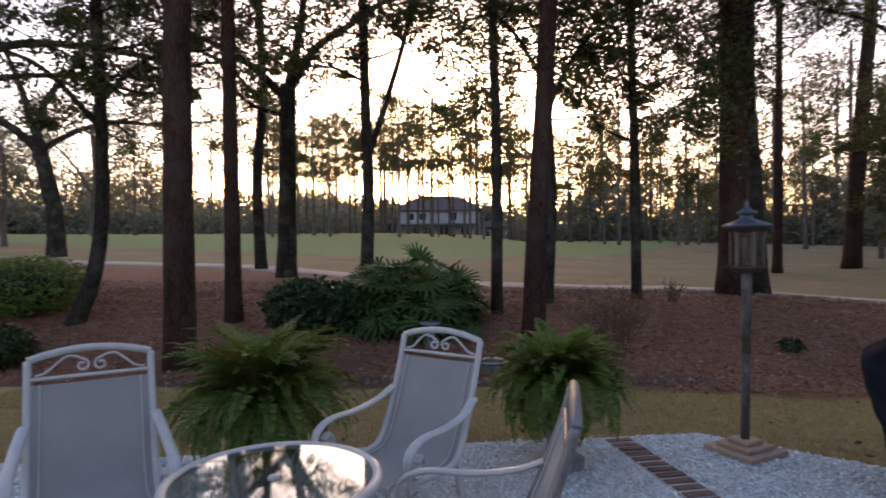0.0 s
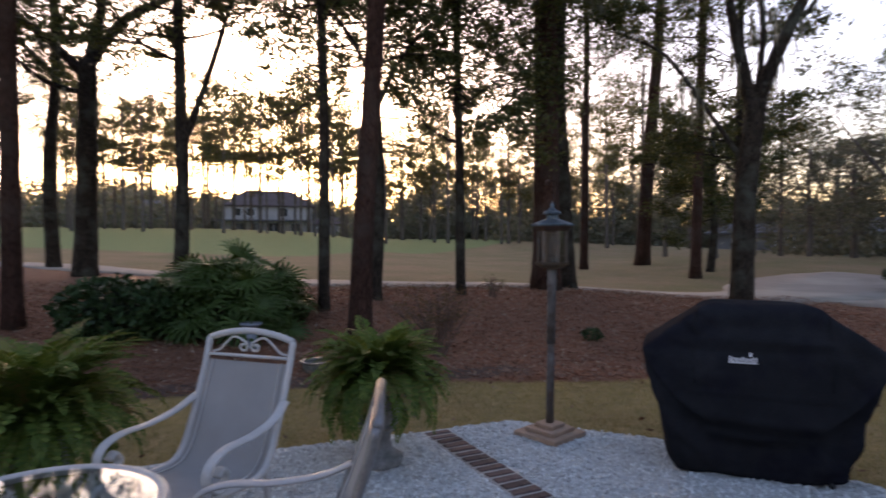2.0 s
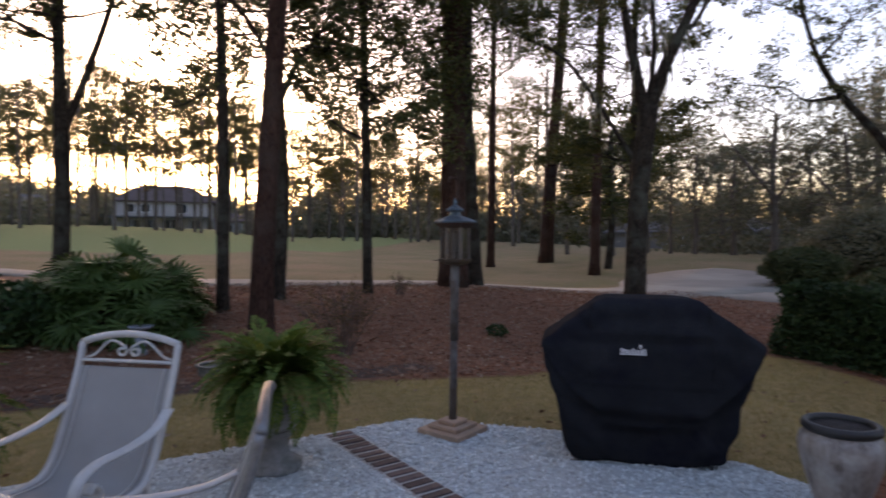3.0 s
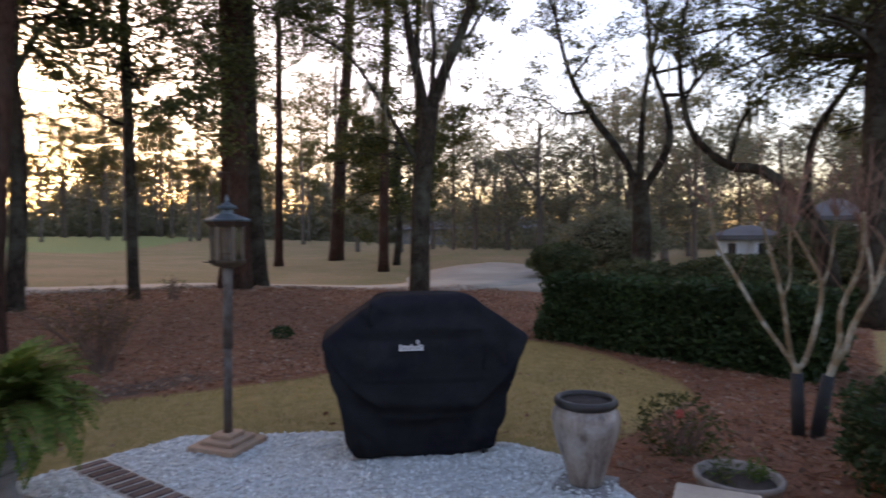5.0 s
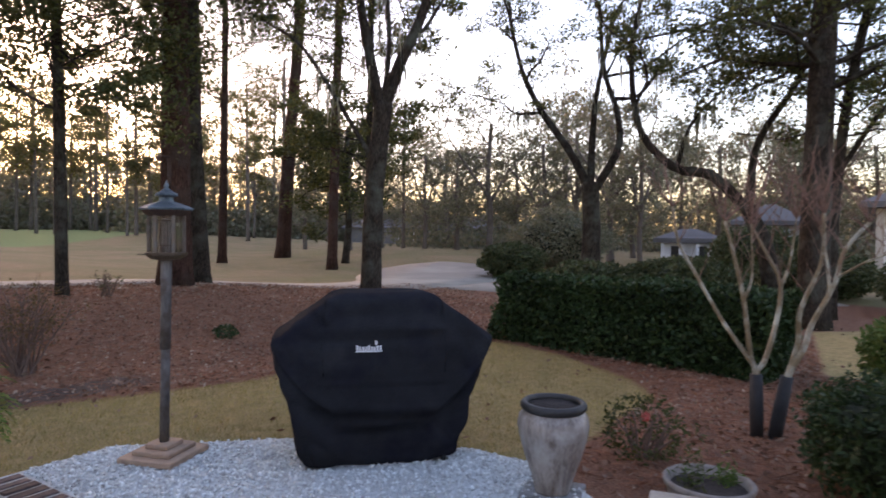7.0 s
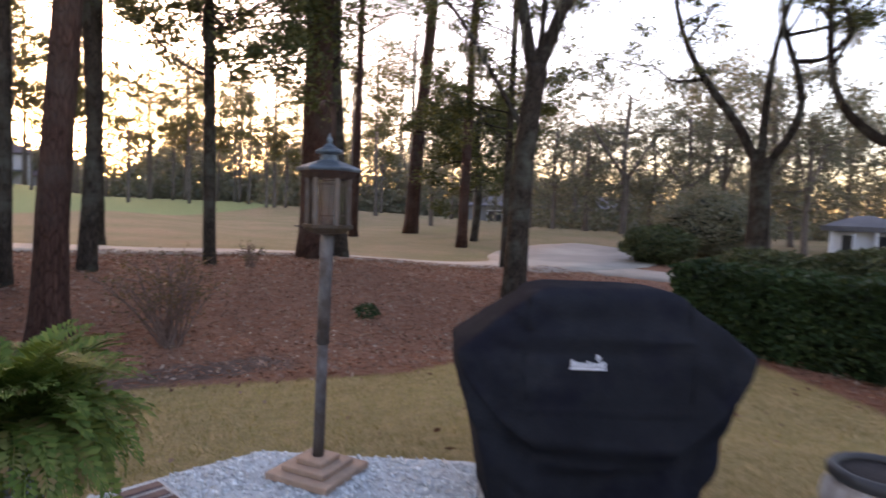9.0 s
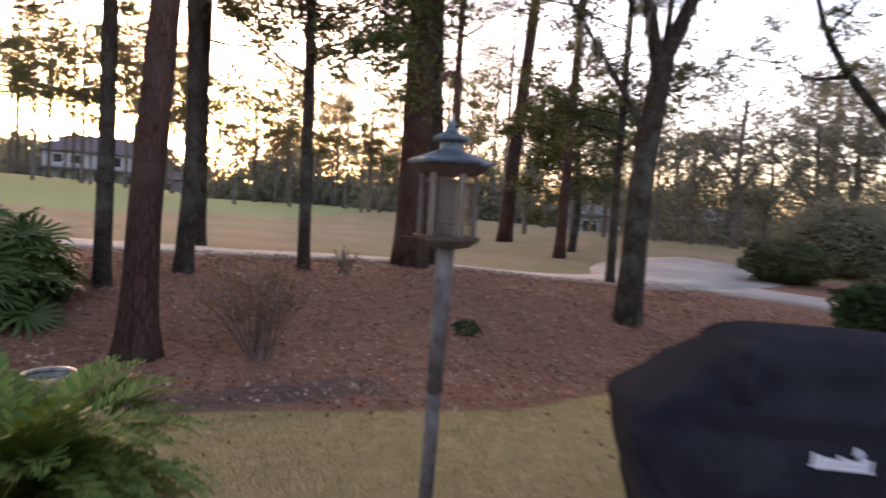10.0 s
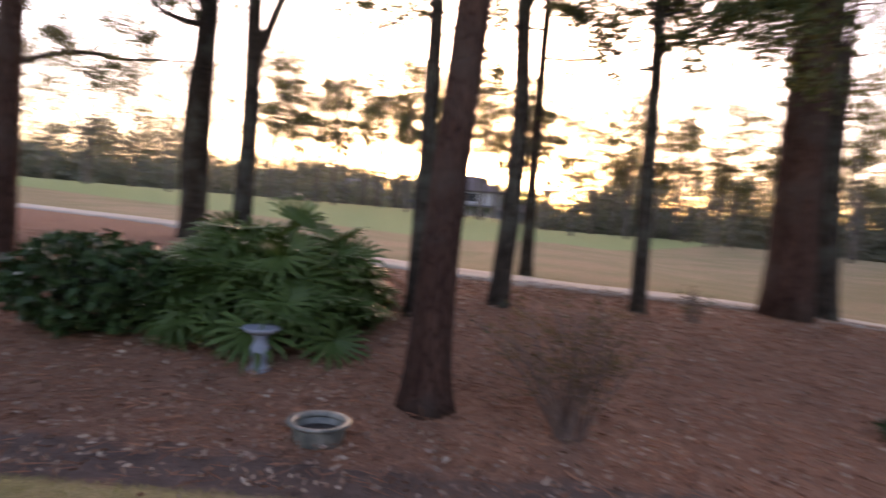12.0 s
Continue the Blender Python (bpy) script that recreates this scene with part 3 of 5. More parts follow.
# ---- trees ----
def crown_mesh(rng, tips, spread, per, length, width, needles=False):
    """Leaves in uneven clumps about the twig ends."""
    tips = np.asarray(tips)
    cl = np.repeat(tips, per, axis=0)
    k = np.repeat(rng.uniform(0.45, 1.2, len(tips)), per)[:, None]
    off = rng.normal(size=cl.shape) * spread * k * np.array([1, 1, 0.62])
    c = cl + off
    q = leaf_quads(rng, c, length, width, 0.25, 0.2)
    if needles:
        d = off / (np.linalg.norm(off, axis=1)[:, None] + 1e-6) + rng.normal(size=off.shape) * 0.35 + np.array([0, 0, 0.25])
        d /= np.linalg.norm(d, axis=1)[:, None]
        s = np.cross(d, rng.normal(size=d.shape))
        s /= np.linalg.norm(s, axis=1)[:, None] + 1e-9
        q = np.stack([c - d * length / 2, c + s * width / 2, c + d * length / 2, c - s * width / 2], axis=1)
    return quads("crown", q)


def wander(rng, start, way, length, n=5, bend=0.25, rise=0.0):
    p, d = Vector(start), Vector(way).normalized()
    out = [p.copy()]
    for i in range(n):
        d = (d + Vector(rng.normal(size=3)) * bend + Vector((0, 0, rise))).normalized()
        p = p + d * (length / n)
        out.append(p.copy())
    return out


def ramify(rng, line, r0, r1, level, tubes, tips, reach, sides=6):
    """Tube along a limb, and smaller branches off it, down to twigs."""
    n = len(line)
    tubes.append(tube(line, [r0 + (r1 - r0) * i / (n - 1) for i in range(n)], sides, False))
    if level == 0:
        tips += [tuple(line[-1]), tuple(line[n // 2])]
        return
    for k in range(4):
        i = int(rng.integers(max(1, n // 3), n))
        d = (line[i] - line[i - 1]).normalized()
        side = Vector(rng.normal(size=3)) * 0.8
        side.z = side.z * 0.6 + 0.15
        br = wander(rng, line[i], d * 0.7 + side, reach * rng.uniform(0.6, 1.1), 5, 0.28, 0.04)
        rr = max(0.006, (r0 + (r1 - r0) * i / (n - 1)) * 0.55)
        ramify(rng, br, rr, rr * 0.35, level - 1, tubes, tips, reach * 0.62, 5 if level > 1 else 4)
    tips.append(tuple(line[-1]))


def trunk_tube(rng, line, r0, r1, flare=1.22, sides=14):
    n = len(line)
    vs, fs = tube(line, [r0 + (r1 - r0) * i / (n - 1) for i in range(n)], sides, True)
    base = line[0]
    out = []
    for i, v in enumerate(vs):
        ring = min(i // sides, n - 1)
        p = line[ring]
        h = v.z - base.z
        k = 1 + (flare - 1) * math.exp(-max(h, 0) / (r0 * 2.2)) * (1 + 0.35 * math.sin((i % sides) * 2 * math.pi / sides * 4 + r0 * 50))
        k *= 1 + 0.07 * noise.noise((v.x * 4, v.y * 4, v.z * 1.6))
        out.append((p.x + (v.x - p.x) * k, p.y + (v.y - p.y) * k, v.z))
    return out, fs


def moss_mesh(rng, places, long=0.5):
    """Hanging grey strands."""
    q = []
    for p in places:
        for _ in range(7):
            x, y, z = p[0] + rng.normal() * 0.12, p[1] + rng.normal() * 0.12, p[2]
            le = long * rng.uniform(0.4, 1.3)
            a, w = rng.uniform(0, 6.28), rng.uniform(0.012, 0.035)
            for s in range(4):
                z1, z2 = z - le * s / 4, z - le * (s + 1) / 4
                jx, jy = rng.normal() * 0.015, rng.normal() * 0.015
                w2 = w * (1 - 0.2 * s)
                q.append([(x - w2 * math.cos(a), y - w2 * math.sin(a), z1), (x + w2 * math.cos(a), y + w2 * math.sin(a), z1), (x + jx + w2 * 0.7 * math.cos(a), y + jy + w2 * 0.7 * math.sin(a), z2), (x + jx - w2 * 0.7 * math.cos(a), y + jy - w2 * 0.7 * math.sin(a), z2)])
                x, y = x + jx, y + jy
    return quads("moss", np.array(q))


def tree(name, label, base, r, line, limbs=(), seed=1, bark=None, leaf=None, facing=0.0, side_branches=(), reach=1.6, level=2, spread=0.2, per=70, length=0.115, width=0.052, needles=False, moss=0, crown_from=0.0, top_r=0.6, group="", dense=1.95, flare=1.22):
    """A tree at base. line and limbs give (sideways, height, depth) from the foot, sideways being across the heading 'facing';
    side_branches: (lowest, highest, how many, length) of branches that leave the trunk all round."""
    rng = np.random.default_rng(seed)
    bark, leaf = bark or M_PINE, leaf or M_NEEDLE
    z0 = gz(*base) - 0.06
    root = thing(name, label, "tree", pose(base[0], base[1], z0), group)
    fa = radians(facing)

    def local(p):
        s, h, d = (*p, 0)[:3]
        return Vector((s * math.cos(fa) + d * math.sin(fa), -s * math.sin(fa) + d * math.cos(fa), h))
    tl = curve_points([local(p) for p in line], 26)
    part("trunk", soft(trunk_tube(rng, tl, r, r * top_r, flare)), bark, root)
    tips, twigs, low = [], [], []
    for lb in limbs:
        k = lb[0]
        pts = curve_points([local(p) for p in lb[1:]], 14)
        pts += wander(rng, pts[-1], (pts[-1] - pts[-2]).normalized() + Vector((0, 0, 0.25)), reach * 1.3, 6, 0.22, 0.02)[1:]
        vs = []
        ramify(rng, pts, k, k * 0.16, level, vs, tips, reach)
        part("limb", soft(join(vs[:1])), bark, root)
        twigs += vs[1:]
        low += [tuple(q) for q in pts[4:]]
    for lo, hi, count, le in side_branches:
        count = int(count * dense)
        for i in range(count):
            h = lo + (hi - lo) * (i + rng.uniform(0, 1)) / count
            p = min(tl, key=lambda q: abs(q.z - h))
            a = rng.uniform(0, 6.28)
            br = wander(rng, p, (math.cos(a), math.sin(a), rng.uniform(-0.15, 0.45)), le * rng.uniform(0.6, 1.35), 6, 0.16, 0.03)
            ramify(rng, br, r * 0.2, r * 0.06, level - 1, twigs, tips, le * 0.5, 5)
            low += [tuple(q) for q in br[2:]]
    if twigs:
        tagged(part("branchwork", soft(join(twigs)), bark, root), kind="stuff")
    tips = [t for t in tips if t[2] > crown_from]
    if tips:
        part("crown", crown_mesh(rng, tips, spread, per, length, width, needles), leaf, root)
    if moss and low:
        pick = [low[int(i)] for i in rng.integers(0, len(low), moss)]
        tagged(part("moss", moss_mesh(rng, pick), M_MOSS, root, "hanging grey-green Spanish moss"), kind="stuff")
    return root


OAKISH = dict(bark=M_OAK, leaf=M_OAKLEAF)
tree("pine_tree", "large rough-barked pine at the top of the mulch bank", (5.9, 12.25), 0.3, [(0, 0), (0.0, 4), (-0.05, 9), (0, 17)], seed=2, side_branches=[(10, 16, 14, 2.6)], spread=0.3, per=60, length=0.22, width=0.018, needles=True, top_r=0.62)
tree("pine_tree", "dark curved trunk standing close beside the large pine", (6.75, 12.85), 0.19, [(0, 0), (-0.12, 2.5), (-0.22, 5.2), (-0.1, 9)], seed=3, facing=27, side_branches=[(5.8, 9, 8, 2.2)], **OAKISH)
tree("slim_tree", "slim dark tree with drooping leafy branches on the bank", (3.72, 11.6), 0.1, [(0, 0), (-0.03, 3), (-0.08, 6), (0, 10)], seed=4, facing=17, side_branches=[(2.9, 9.5, 30, 2.2)], reach=1.2, spread=0.24, per=72, **OAKISH)
tree("pine_tree", "leaning pine with furrowed bark at the edge of the mulch", (1.26, 8.5), 0.16, [(0, 0), (0.05, 1.6), (0.22, 4.4), (0.6, 12)], seed=5, facing=8, side_branches=[(5.2, 11.5, 15, 2.4)], flare=1.5, per=60, length=0.22, width=0.018, needles=True, top_r=0.7)
tree("slim_tree", "slender brown trunk beside the palmetto clump", (0.95, 10.75), 0.105, [(0, 0), (0.02, 3), (-0.02, 6), (0.05, 12)], seed=6, facing=4, side_branches=[(3.8, 11, 14, 1.9)], per=56, **OAKISH)
tree("slim_tree", "dark trunk near the cart path with forking boughs", (1.94, 11.4), 0.13, [(0, 0), (0.1, 2.2), (0.0, 5), (0.1, 10)], [(0.06, (0.03, 3.6), (0.5, 4.6), (1.1, 5.3), (1.8, 5.6)), (0.05, (0.0, 4.2), (-0.6, 5.2), (-1.4, 5.9))], seed=7, facing=2, side_branches=[(4.2, 9.5, 10, 1.9)], **OAKISH)
tree("slim_tree", "straight trunk standing beyond the cart path", (2.75, 16.3), 0.14, [(0, 0), (0, 4), (0.15, 12)], seed=8, side_branches=[(4.6, 11, 12, 2.3)], **OAKISH)
tree("forked_oak", "oak with a long slanting fork behind the palmettos", (-1.5, 11.7), 0.13, [(0, 0), (0.06, 2), (0.04, 3.2), (0.0, 5.5), (-0.1, 11)], [(0.075, (0.05, 2.8), (0.42, 3.9), (0.78, 5.1), (1.1, 6.4), (1.6, 8.5))], seed=9, facing=-7, side_branches=[(4.0, 10, 12, 1.9)], **OAKISH)
tree("spreading_oak", "oak with spreading crooked limbs beyond the path", (-4.2, 16.2), 0.25, [(0, 0), (0.05, 2.5), (0.1, 5.2)], [(0.14, (0.1, 5.0), (0.8, 6.2), (1.7, 6.9), (2.6, 7.6), (3.4, 7.9)), (0.12, (0.05, 4.8), (-0.9, 5.7), (-2.3, 6.4), (-3.4, 6.7)), (0.14, (0.1, 5.1), (0.4, 6.6), (0.6, 8.5), (0.4, 10.5)), (0.07, (0.0, 4.4), (-0.8, 4.6), (-1.6, 5.3))], seed=10, facing=-15, reach=1.9, moss=14, top_r=0.8, **OAKISH)
tree("slim_tree", "dark wavering trunk beyond the cart path", (-5.9, 19.6), 0.19, [(0, 0), (-0.1, 3), (0.1, 6), (-0.1, 11)], [(0.08, (0.05, 5.5), (-1.0, 6.6), (-2.2, 7.2), (-3.2, 8))], seed=11, facing=-16, side_branches=[(6.4, 11, 8, 2.2)], **OAKISH)
tree("pine_tree", "pine with grey-brown plated bark beside the ferns", (-3.52, 8.05), 0.205, [(0, 0), (0, 3), (0.02, 6), (0, 14)], seed=12, side_branches=[(6, 13, 12, 2.2)], per=60, length=0.22, width=0.018, needles=True, top_r=0.75)
tree("pine_tree", "slender pine on the mulch bank", (-3.58, 10.3), 0.14, [(0, 0), (-0.02, 3), (-0.03, 6), (0, 12)], seed=13, side_branches=[(5.2, 11, 10, 1.8)], per=60, length=0.2, width=0.018, needles=True, top_r=0.7)
tree("leaning_tree", "dark trunk bending up from the mulch", (-6.15, 10.2), 0.14, [(-0.1, 0), (0.22, 0.9), (0.36, 2.4), (0.3, 5.6), (0.2, 10)], [(0.06, (0.33, 3.8), (1.0, 4.6), (1.8, 4.9)), (0.06, (0.33, 3.4), (-0.5, 4.3), (-1.4, 4.6))], seed=14, facing=-31, side_branches=[(3.6, 9.5, 16, 2.0)], moss=26, per=80, **OAKISH)
tree("spreading_oak", "leaning oak with a wide crown on the course", (-19.2, 30), 0.42, [(0, 0), (-0.1, 2.5), (-0.8, 6)], [(0.24, (-0.75, 5.4), (-2.2, 6.6), (-4.4, 7.4), (-6.5, 7.6)), (0.22, (-0.8, 5.8), (-0.4, 7.6), (0.6, 9.2), (1.4, 10.5)), (0.18, (-0.7, 5.2), (1.0, 6.4), (2.8, 7.0), (4.4, 7.0)), (0.16, (-0.8, 6), (-1.6, 9), (-2.6, 11.5))], seed=15, facing=-33, reach=3.0, spread=0.5, per=60, length=0.2, width=0.09, top_r=0.8, moss=20, **OAKISH)
tree("spreading_oak", "oak whose leafy boughs hang over the lawn", (-11.6, 13.2), 0.24, [(0, 0), (0.1, 3), (0.3, 5)], [(0.13, (0.3, 4.8), (1.9, 5.8), (3.8, 6.0), (5.8, 5.9)), (0.12, (0.3, 4.8), (-0.6, 6.2), (-1.4, 7.6)), (0.12, (0.3, 5), (0.8, 7), (1.6, 9)), (0.1, (0.2, 4.2), (1.4, 4.9), (3.0, 5.2), (4.6, 5.0))], seed=16, facing=-35, reach=2.1, per=90, moss=26, top_r=0.8, **OAKISH)
# the side of the grill
tree("mossy_oak", "tall forked oak with Spanish moss on the mulch bank", (8.1, 8.95), 0.2, [(0, 0), (0.03, 1.2), (0.08, 2.6), (0.24, 4.1)], [(0.13, (0.2, 3.8), (-0.02, 4.9), (-0.25, 6.2), (-0.5, 8.5)), (0.14, (0.22, 4.0), (0.56, 4.9), (1.05, 6.1), (1.5, 8.4)), (0.055, (0.05, 3.0), (-0.62, 4.1), (-1.33, 5.15), (-2.2, 5.7)), (0.06, (0.22, 4.0), (0.3, 5.4, 0.5), (0.2, 7, 1.1), (0.4, 8.4, 1.6))], seed=17, facing=47, reach=1.5, level=2, moss=46, top_r=0.85, crown_from=5.0, **OAKISH)
tree("slim_tree", "thin straight trunk just behind the mossy oak", (11.4, 12.7), 0.11, [(0, 0), (0, 4), (0.1, 11)], seed=18, side_branches=[(3.0, 10, 14, 2.1)], **OAKISH)
tree("pine_tree", "tall straight pine on the tan turf", (18.4, 27.2), 0.36, [(0, 0), (0.35, 6), (0.8, 12), (1.4, 24)], seed=19, facing=47, side_branches=[(12, 23, 12, 3.2)], spread=0.45, per=60, length=0.3, width=0.03, needles=True, bark=M_PINE)
tree("pine_tree", "tall slim pine beside the cart path bend", (15.45, 19.4), 0.2, [(0, 0), (0.1, 5), (0.25, 12), (0.3, 20)], seed=20, facing=47, side_branches=[(9, 19, 14, 2.6)], spread=0.4, per=60, length=0.26, width=0.026, needles=True)
tree("pine_tree", "grey pine trunk far across the tan turf", (14.5, 26.2), 0.2, [(0, 0), (0.1, 6), (0.2, 18)], seed=21, side_branches=[(7, 17, 14, 2.6)], spread=0.4, per=60, length=0.28, width=0.03, needles=True)
tree("pine_tree", "slender pine trunk far across the tan turf", (13.6, 26.6), 0.17, [(0, 0), (0, 6), (-0.2, 16)], seed=22, side_branches=[(8, 15, 10, 2.4)], spread=0.4, per=60, length=0.28, width=0.03, needles=True)
tree("pine_tree", "big dark pine behind the bare crape myrtle", (13, 2.5), 0.27, [(0, 0), (0.02, 3), (0.1, 7), (0.2, 14)], seed=23, facing=78, side_branches=[(4.2, 12, 20, 2.8)], per=50, **OAKISH)
tree("slim_tree", "thin dark tree beside the big pine", (14.7, 2.5), 0.13, [(0, 0), (0.05, 2.5), (0.3, 5), (0.9, 8)], [(0.06, (0.1, 3), (0.8, 4.2), (1.7, 5.2), (2.6, 6))], seed=24, facing=80, side_branches=[(3.6, 8, 13, 2.3)], **OAKISH)
tree("twisted_oak", "twisted oak with bare crooked limbs behind the hedge", (17.3, 9.2), 0.3, [(0, 0), (0.05, 1.6), (0, 3.3)], [(0.15, (0, 3.0), (-0.6, 4.2), (-1.5, 5.5), (-2.1, 6.7), (-2.5, 8.2)), (0.13, (0, 3.2), (0.05, 4.9), (0.2, 6.3), (0.6, 8.1)), (0.14, (0.1, 3.0), (0.8, 4.3), (0.75, 5.4), (0.35, 6.7), (0.2, 8.5)), (0.05, (0.45, 6.5), (1.5, 6.7), (2.7, 7.5), (3.6, 7.6)), (0.06, (-1.5, 5.5), (-2.3, 5.5), (-2.7, 5.8)), (0.07, (0.6, 5.8), (1.4, 5.9), (2.1, 6.9))], seed=25, facing=65, reach=1.9, moss=50, top_r=0.85, crown_from=5.6, **OAKISH)
tree("twisted_oak", "oak with one long limb snaking over the hedge", (15.2, 3.6), 0.2, [(0, 0), (-0.2, 1.4), (-0.6, 2.4)], [(0.15, (-0.5, 2.2), (-1.3, 3.1), (-2.1, 3.3), (-2.8, 4.0), (-3.1, 4.9), (-3.2, 6.4)), (0.1, (-0.55, 2.3), (-0.4, 3.8), (0.4, 5.2), (0.8, 6.8)), (0.06, (-2.1, 3.3), (-1.8, 4.3), (-1.2, 5.0))], seed=26, facing=78, reach=1.8, moss=30, top_r=0.85, crown_from=3.2, **OAKISH)

tree("olive_oak", "low-crowned olive-leaved oak across the cart path", (18.1, 21.8), 0.17, [(0, 0), (0.15, 2), (0, 4), (0.1, 6.2)], seed=27, facing=40, side_branches=[(2.3, 6.2, 13, 2.3)], reach=1.2, spread=0.34, per=80, length=0.17, width=0.085, bark=M_OAK, leaf=M_OAKLEAF)


def mid_variant(seed, h, r, needles):
    if needles:
        return tree("course_pine", "tall bare-trunked pine across the golf course", (0, 900 + seed * 20), r, [(0, 0), (0.1, h * 0.5), (0.2, h)], seed=seed, side_branches=[(h * 0.46, h, 14, h * 0.15)], level=2, reach=h * 0.09, spread=0.6, per=18, length=0.47, width=0.098, needles=True, bark=M_HAZYBARK, leaf=M_FARNEEDLE, group="pines across the course", dense=1.0)
    return tree("woodland_oak", "mid-sized woodland oak with a loose open crown", (0, 900 + seed * 20), r, [(0, 0), (0.1, h * 0.22), (-0.1, h * 0.45), (0.1, h * 0.8)], [(r * 0.6, (0, h * 0.3), (h * 0.12, h * 0.5), (h * 0.26, h * 0.66)), (r * 0.55, (0, h * 0.34), (-h * 0.14, h * 0.52), (-h * 0.27, h * 0.7))], seed=seed, side_branches=[(h * 0.18, h * 0.85, 16, h * 0.24)], reach=h * 0.16, spread=0.4, per=16, length=0.26, width=0.13, bark=M_HAZYBARK, leaf=M_HAZYLEAF, group="woodland trees", moss=10, dense=1.0)


def plant_copies():
    rng = np.random.default_rng(40)
    pines = [mid_variant(s, h, r, True) for s, h, r in ((41, 14, 0.17), (42, 16, 0.2), (43, 12, 0.15))]
    oaks = [mid_variant(s, h, r, False) for s, h, r in ((44, 9, 0.2), (45, 11, 0.24), (46, 7.5, 0.15), (47, 10, 0.18))]

    def put(src, x, y, s):
        ob = copy_thing(src, pose(x, y, gz(x, y) - 0.08, 0, 0, rng.uniform(0, 360)))
        ob.scale = (s, s, s * rng.uniform(0.92, 1.08))
    # heading (degrees right of the course axis), distance
    for k in range(34):
        a, d = radians(-17 + 24 * (k + rng.uniform(-0.4, 0.4)) / 33), rng.uniform(58, 92)
        put(pines[k % 3], d * math.sin(a), d * math.cos(a), rng.uniform(0.85, 1.15) * d / 72)
    for k in range(20):
        a, d = radians(6 + 27 * (k + rng.uniform(-0.4, 0.4)) / 19), rng.uniform(62, 96)
        put(pines[k % 3], d * math.sin(a), d * math.cos(a), rng.uniform(0.8, 1.1) * d / 76)
    for a, d, s in ((-37, 60, 0.9), (-33, 75, 1), (-27, 70, 0.9), (-24, 62, 0.8), (-21, 80, 1), (12, 82, 1), (15, 70, 0.9), (19, 85, 1.1), (22, 64, 0.9), (26, 60, 0.9), (31, 55, 0.8), (34, 48, 0.9), (38, 62, 1), (42, 66, 1), (45, 44, 0.8)):
        put(pines[int(a) % 3], d * math.sin(radians(a)), d * math.cos(radians(a)), s)
    for k, (a, d, s) in enumerate(((36, 44, 0.8), (40, 37, 0.75), (43, 52, 1.1), (47, 42, 0.8), (50, 50, 1.1), (53, 40, 0.9), (55.5, 46, 1.15), (58, 36, 0.85), (61, 43, 1.1), (64, 33, 0.8), (66, 40, 1.05), (66.5, 31, 0.75), (73, 48, 1.1), (79, 42, 0.95), (78, 40, 1), (80, 58, 1.2), (84, 60, 1.2), (88, 56, 1.2), (92, 30, 0.9), (97, 26, 0.9), (49, 60, 1.3), (60, 56, 1.3), (70, 52, 1.25), (-40, 55, 1.1), (-36, 48, 0.9), (-30, 66, 1.2), (-44, 42, 1))):
        put(oaks[k % 4], d * math.sin(radians(a)), d * math.cos(radians(a)), s)
    for src in pines + oaks:
        for o in list(src.children_recursive) + [src]:
            bpy.data.objects.remove(o)


def far_woods():
    """The belt of woods that closes the course, past counting."""
    rng = np.random.default_rng(50)
    leaf, trunk = [], []
    for k in range(430):
        a = -62 + 200 * rng.uniform()
        near = 105 if a < 22 else (80 if a < 45 else 60)
        gap = -24 < a < 8
        d = (126 if gap else near) * rng.uniform(0.95, 1.4)
        h = rng.uniform(7, 12.5) * d / 105 * (0.62 if gap else (1.0 if a < 40 else 0.85))
        x, y = d * math.sin(radians(a)), d * math.cos(radians(a))
        z = gz(x, y)
        trunk.append(tube([(x, y, z - 0.3), (x + rng.normal() * 0.3, y, z + h * 0.5), (x + rng.normal() * 0.6, y, z + h * 0.95)], [0.22, 0.16, 0.06], 5, False))
        m = 22
        c = np.stack([rng.normal(0, h * 0.17, m), rng.normal(0, h * 0.17, m), h * rng.uniform(0.3, 1.0, m)], axis=1) + np.array([x, y, z])
        cl = np.repeat(c, 18, axis=0)
        leaf.append(leaf_quads(rng, cl + rng.normal(size=cl.shape) * np.array([0.75, 0.75, 0.5]) * d / 100, 0.55 * d / 100, 0.34 * d / 100))
    for k in range(1700):
        a = -62 + 200 * rng.uniform() if k % 3 else rng.uniform(-62, 40)
        near = 103 if a < 22 else (78 if a < 45 else 57)
        d = ((126 if k % 3 or abs(a) < 7 else 101) if -24 < a < 8 else near) * rng.uniform(0.96, 1.15)
        x, y = d * math.sin(radians(a)), d * math.cos(radians(a))
        c = np.stack([rng.normal(0, 1.6, 60), rng.normal(0, 1.6, 60), np.abs(rng.normal(0.8, 1.9 if a < 40 else 1.3, 60)) * d / 95], axis=1) + np.array([x, y, gz(x, y)])
        leaf.append(leaf_quads(rng, c, 0.8 * d / 100, 0.5 * d / 100))
    root = thing("far_woods", "distant mixed woods closing the golf course", "woods", kind="stuff")
    part("foliage", quads("foliage", np.concatenate(leaf)), M_HAZYLEAF, root)
    part("trunks", soft(join(trunk)), M_HAZYBARK, root)


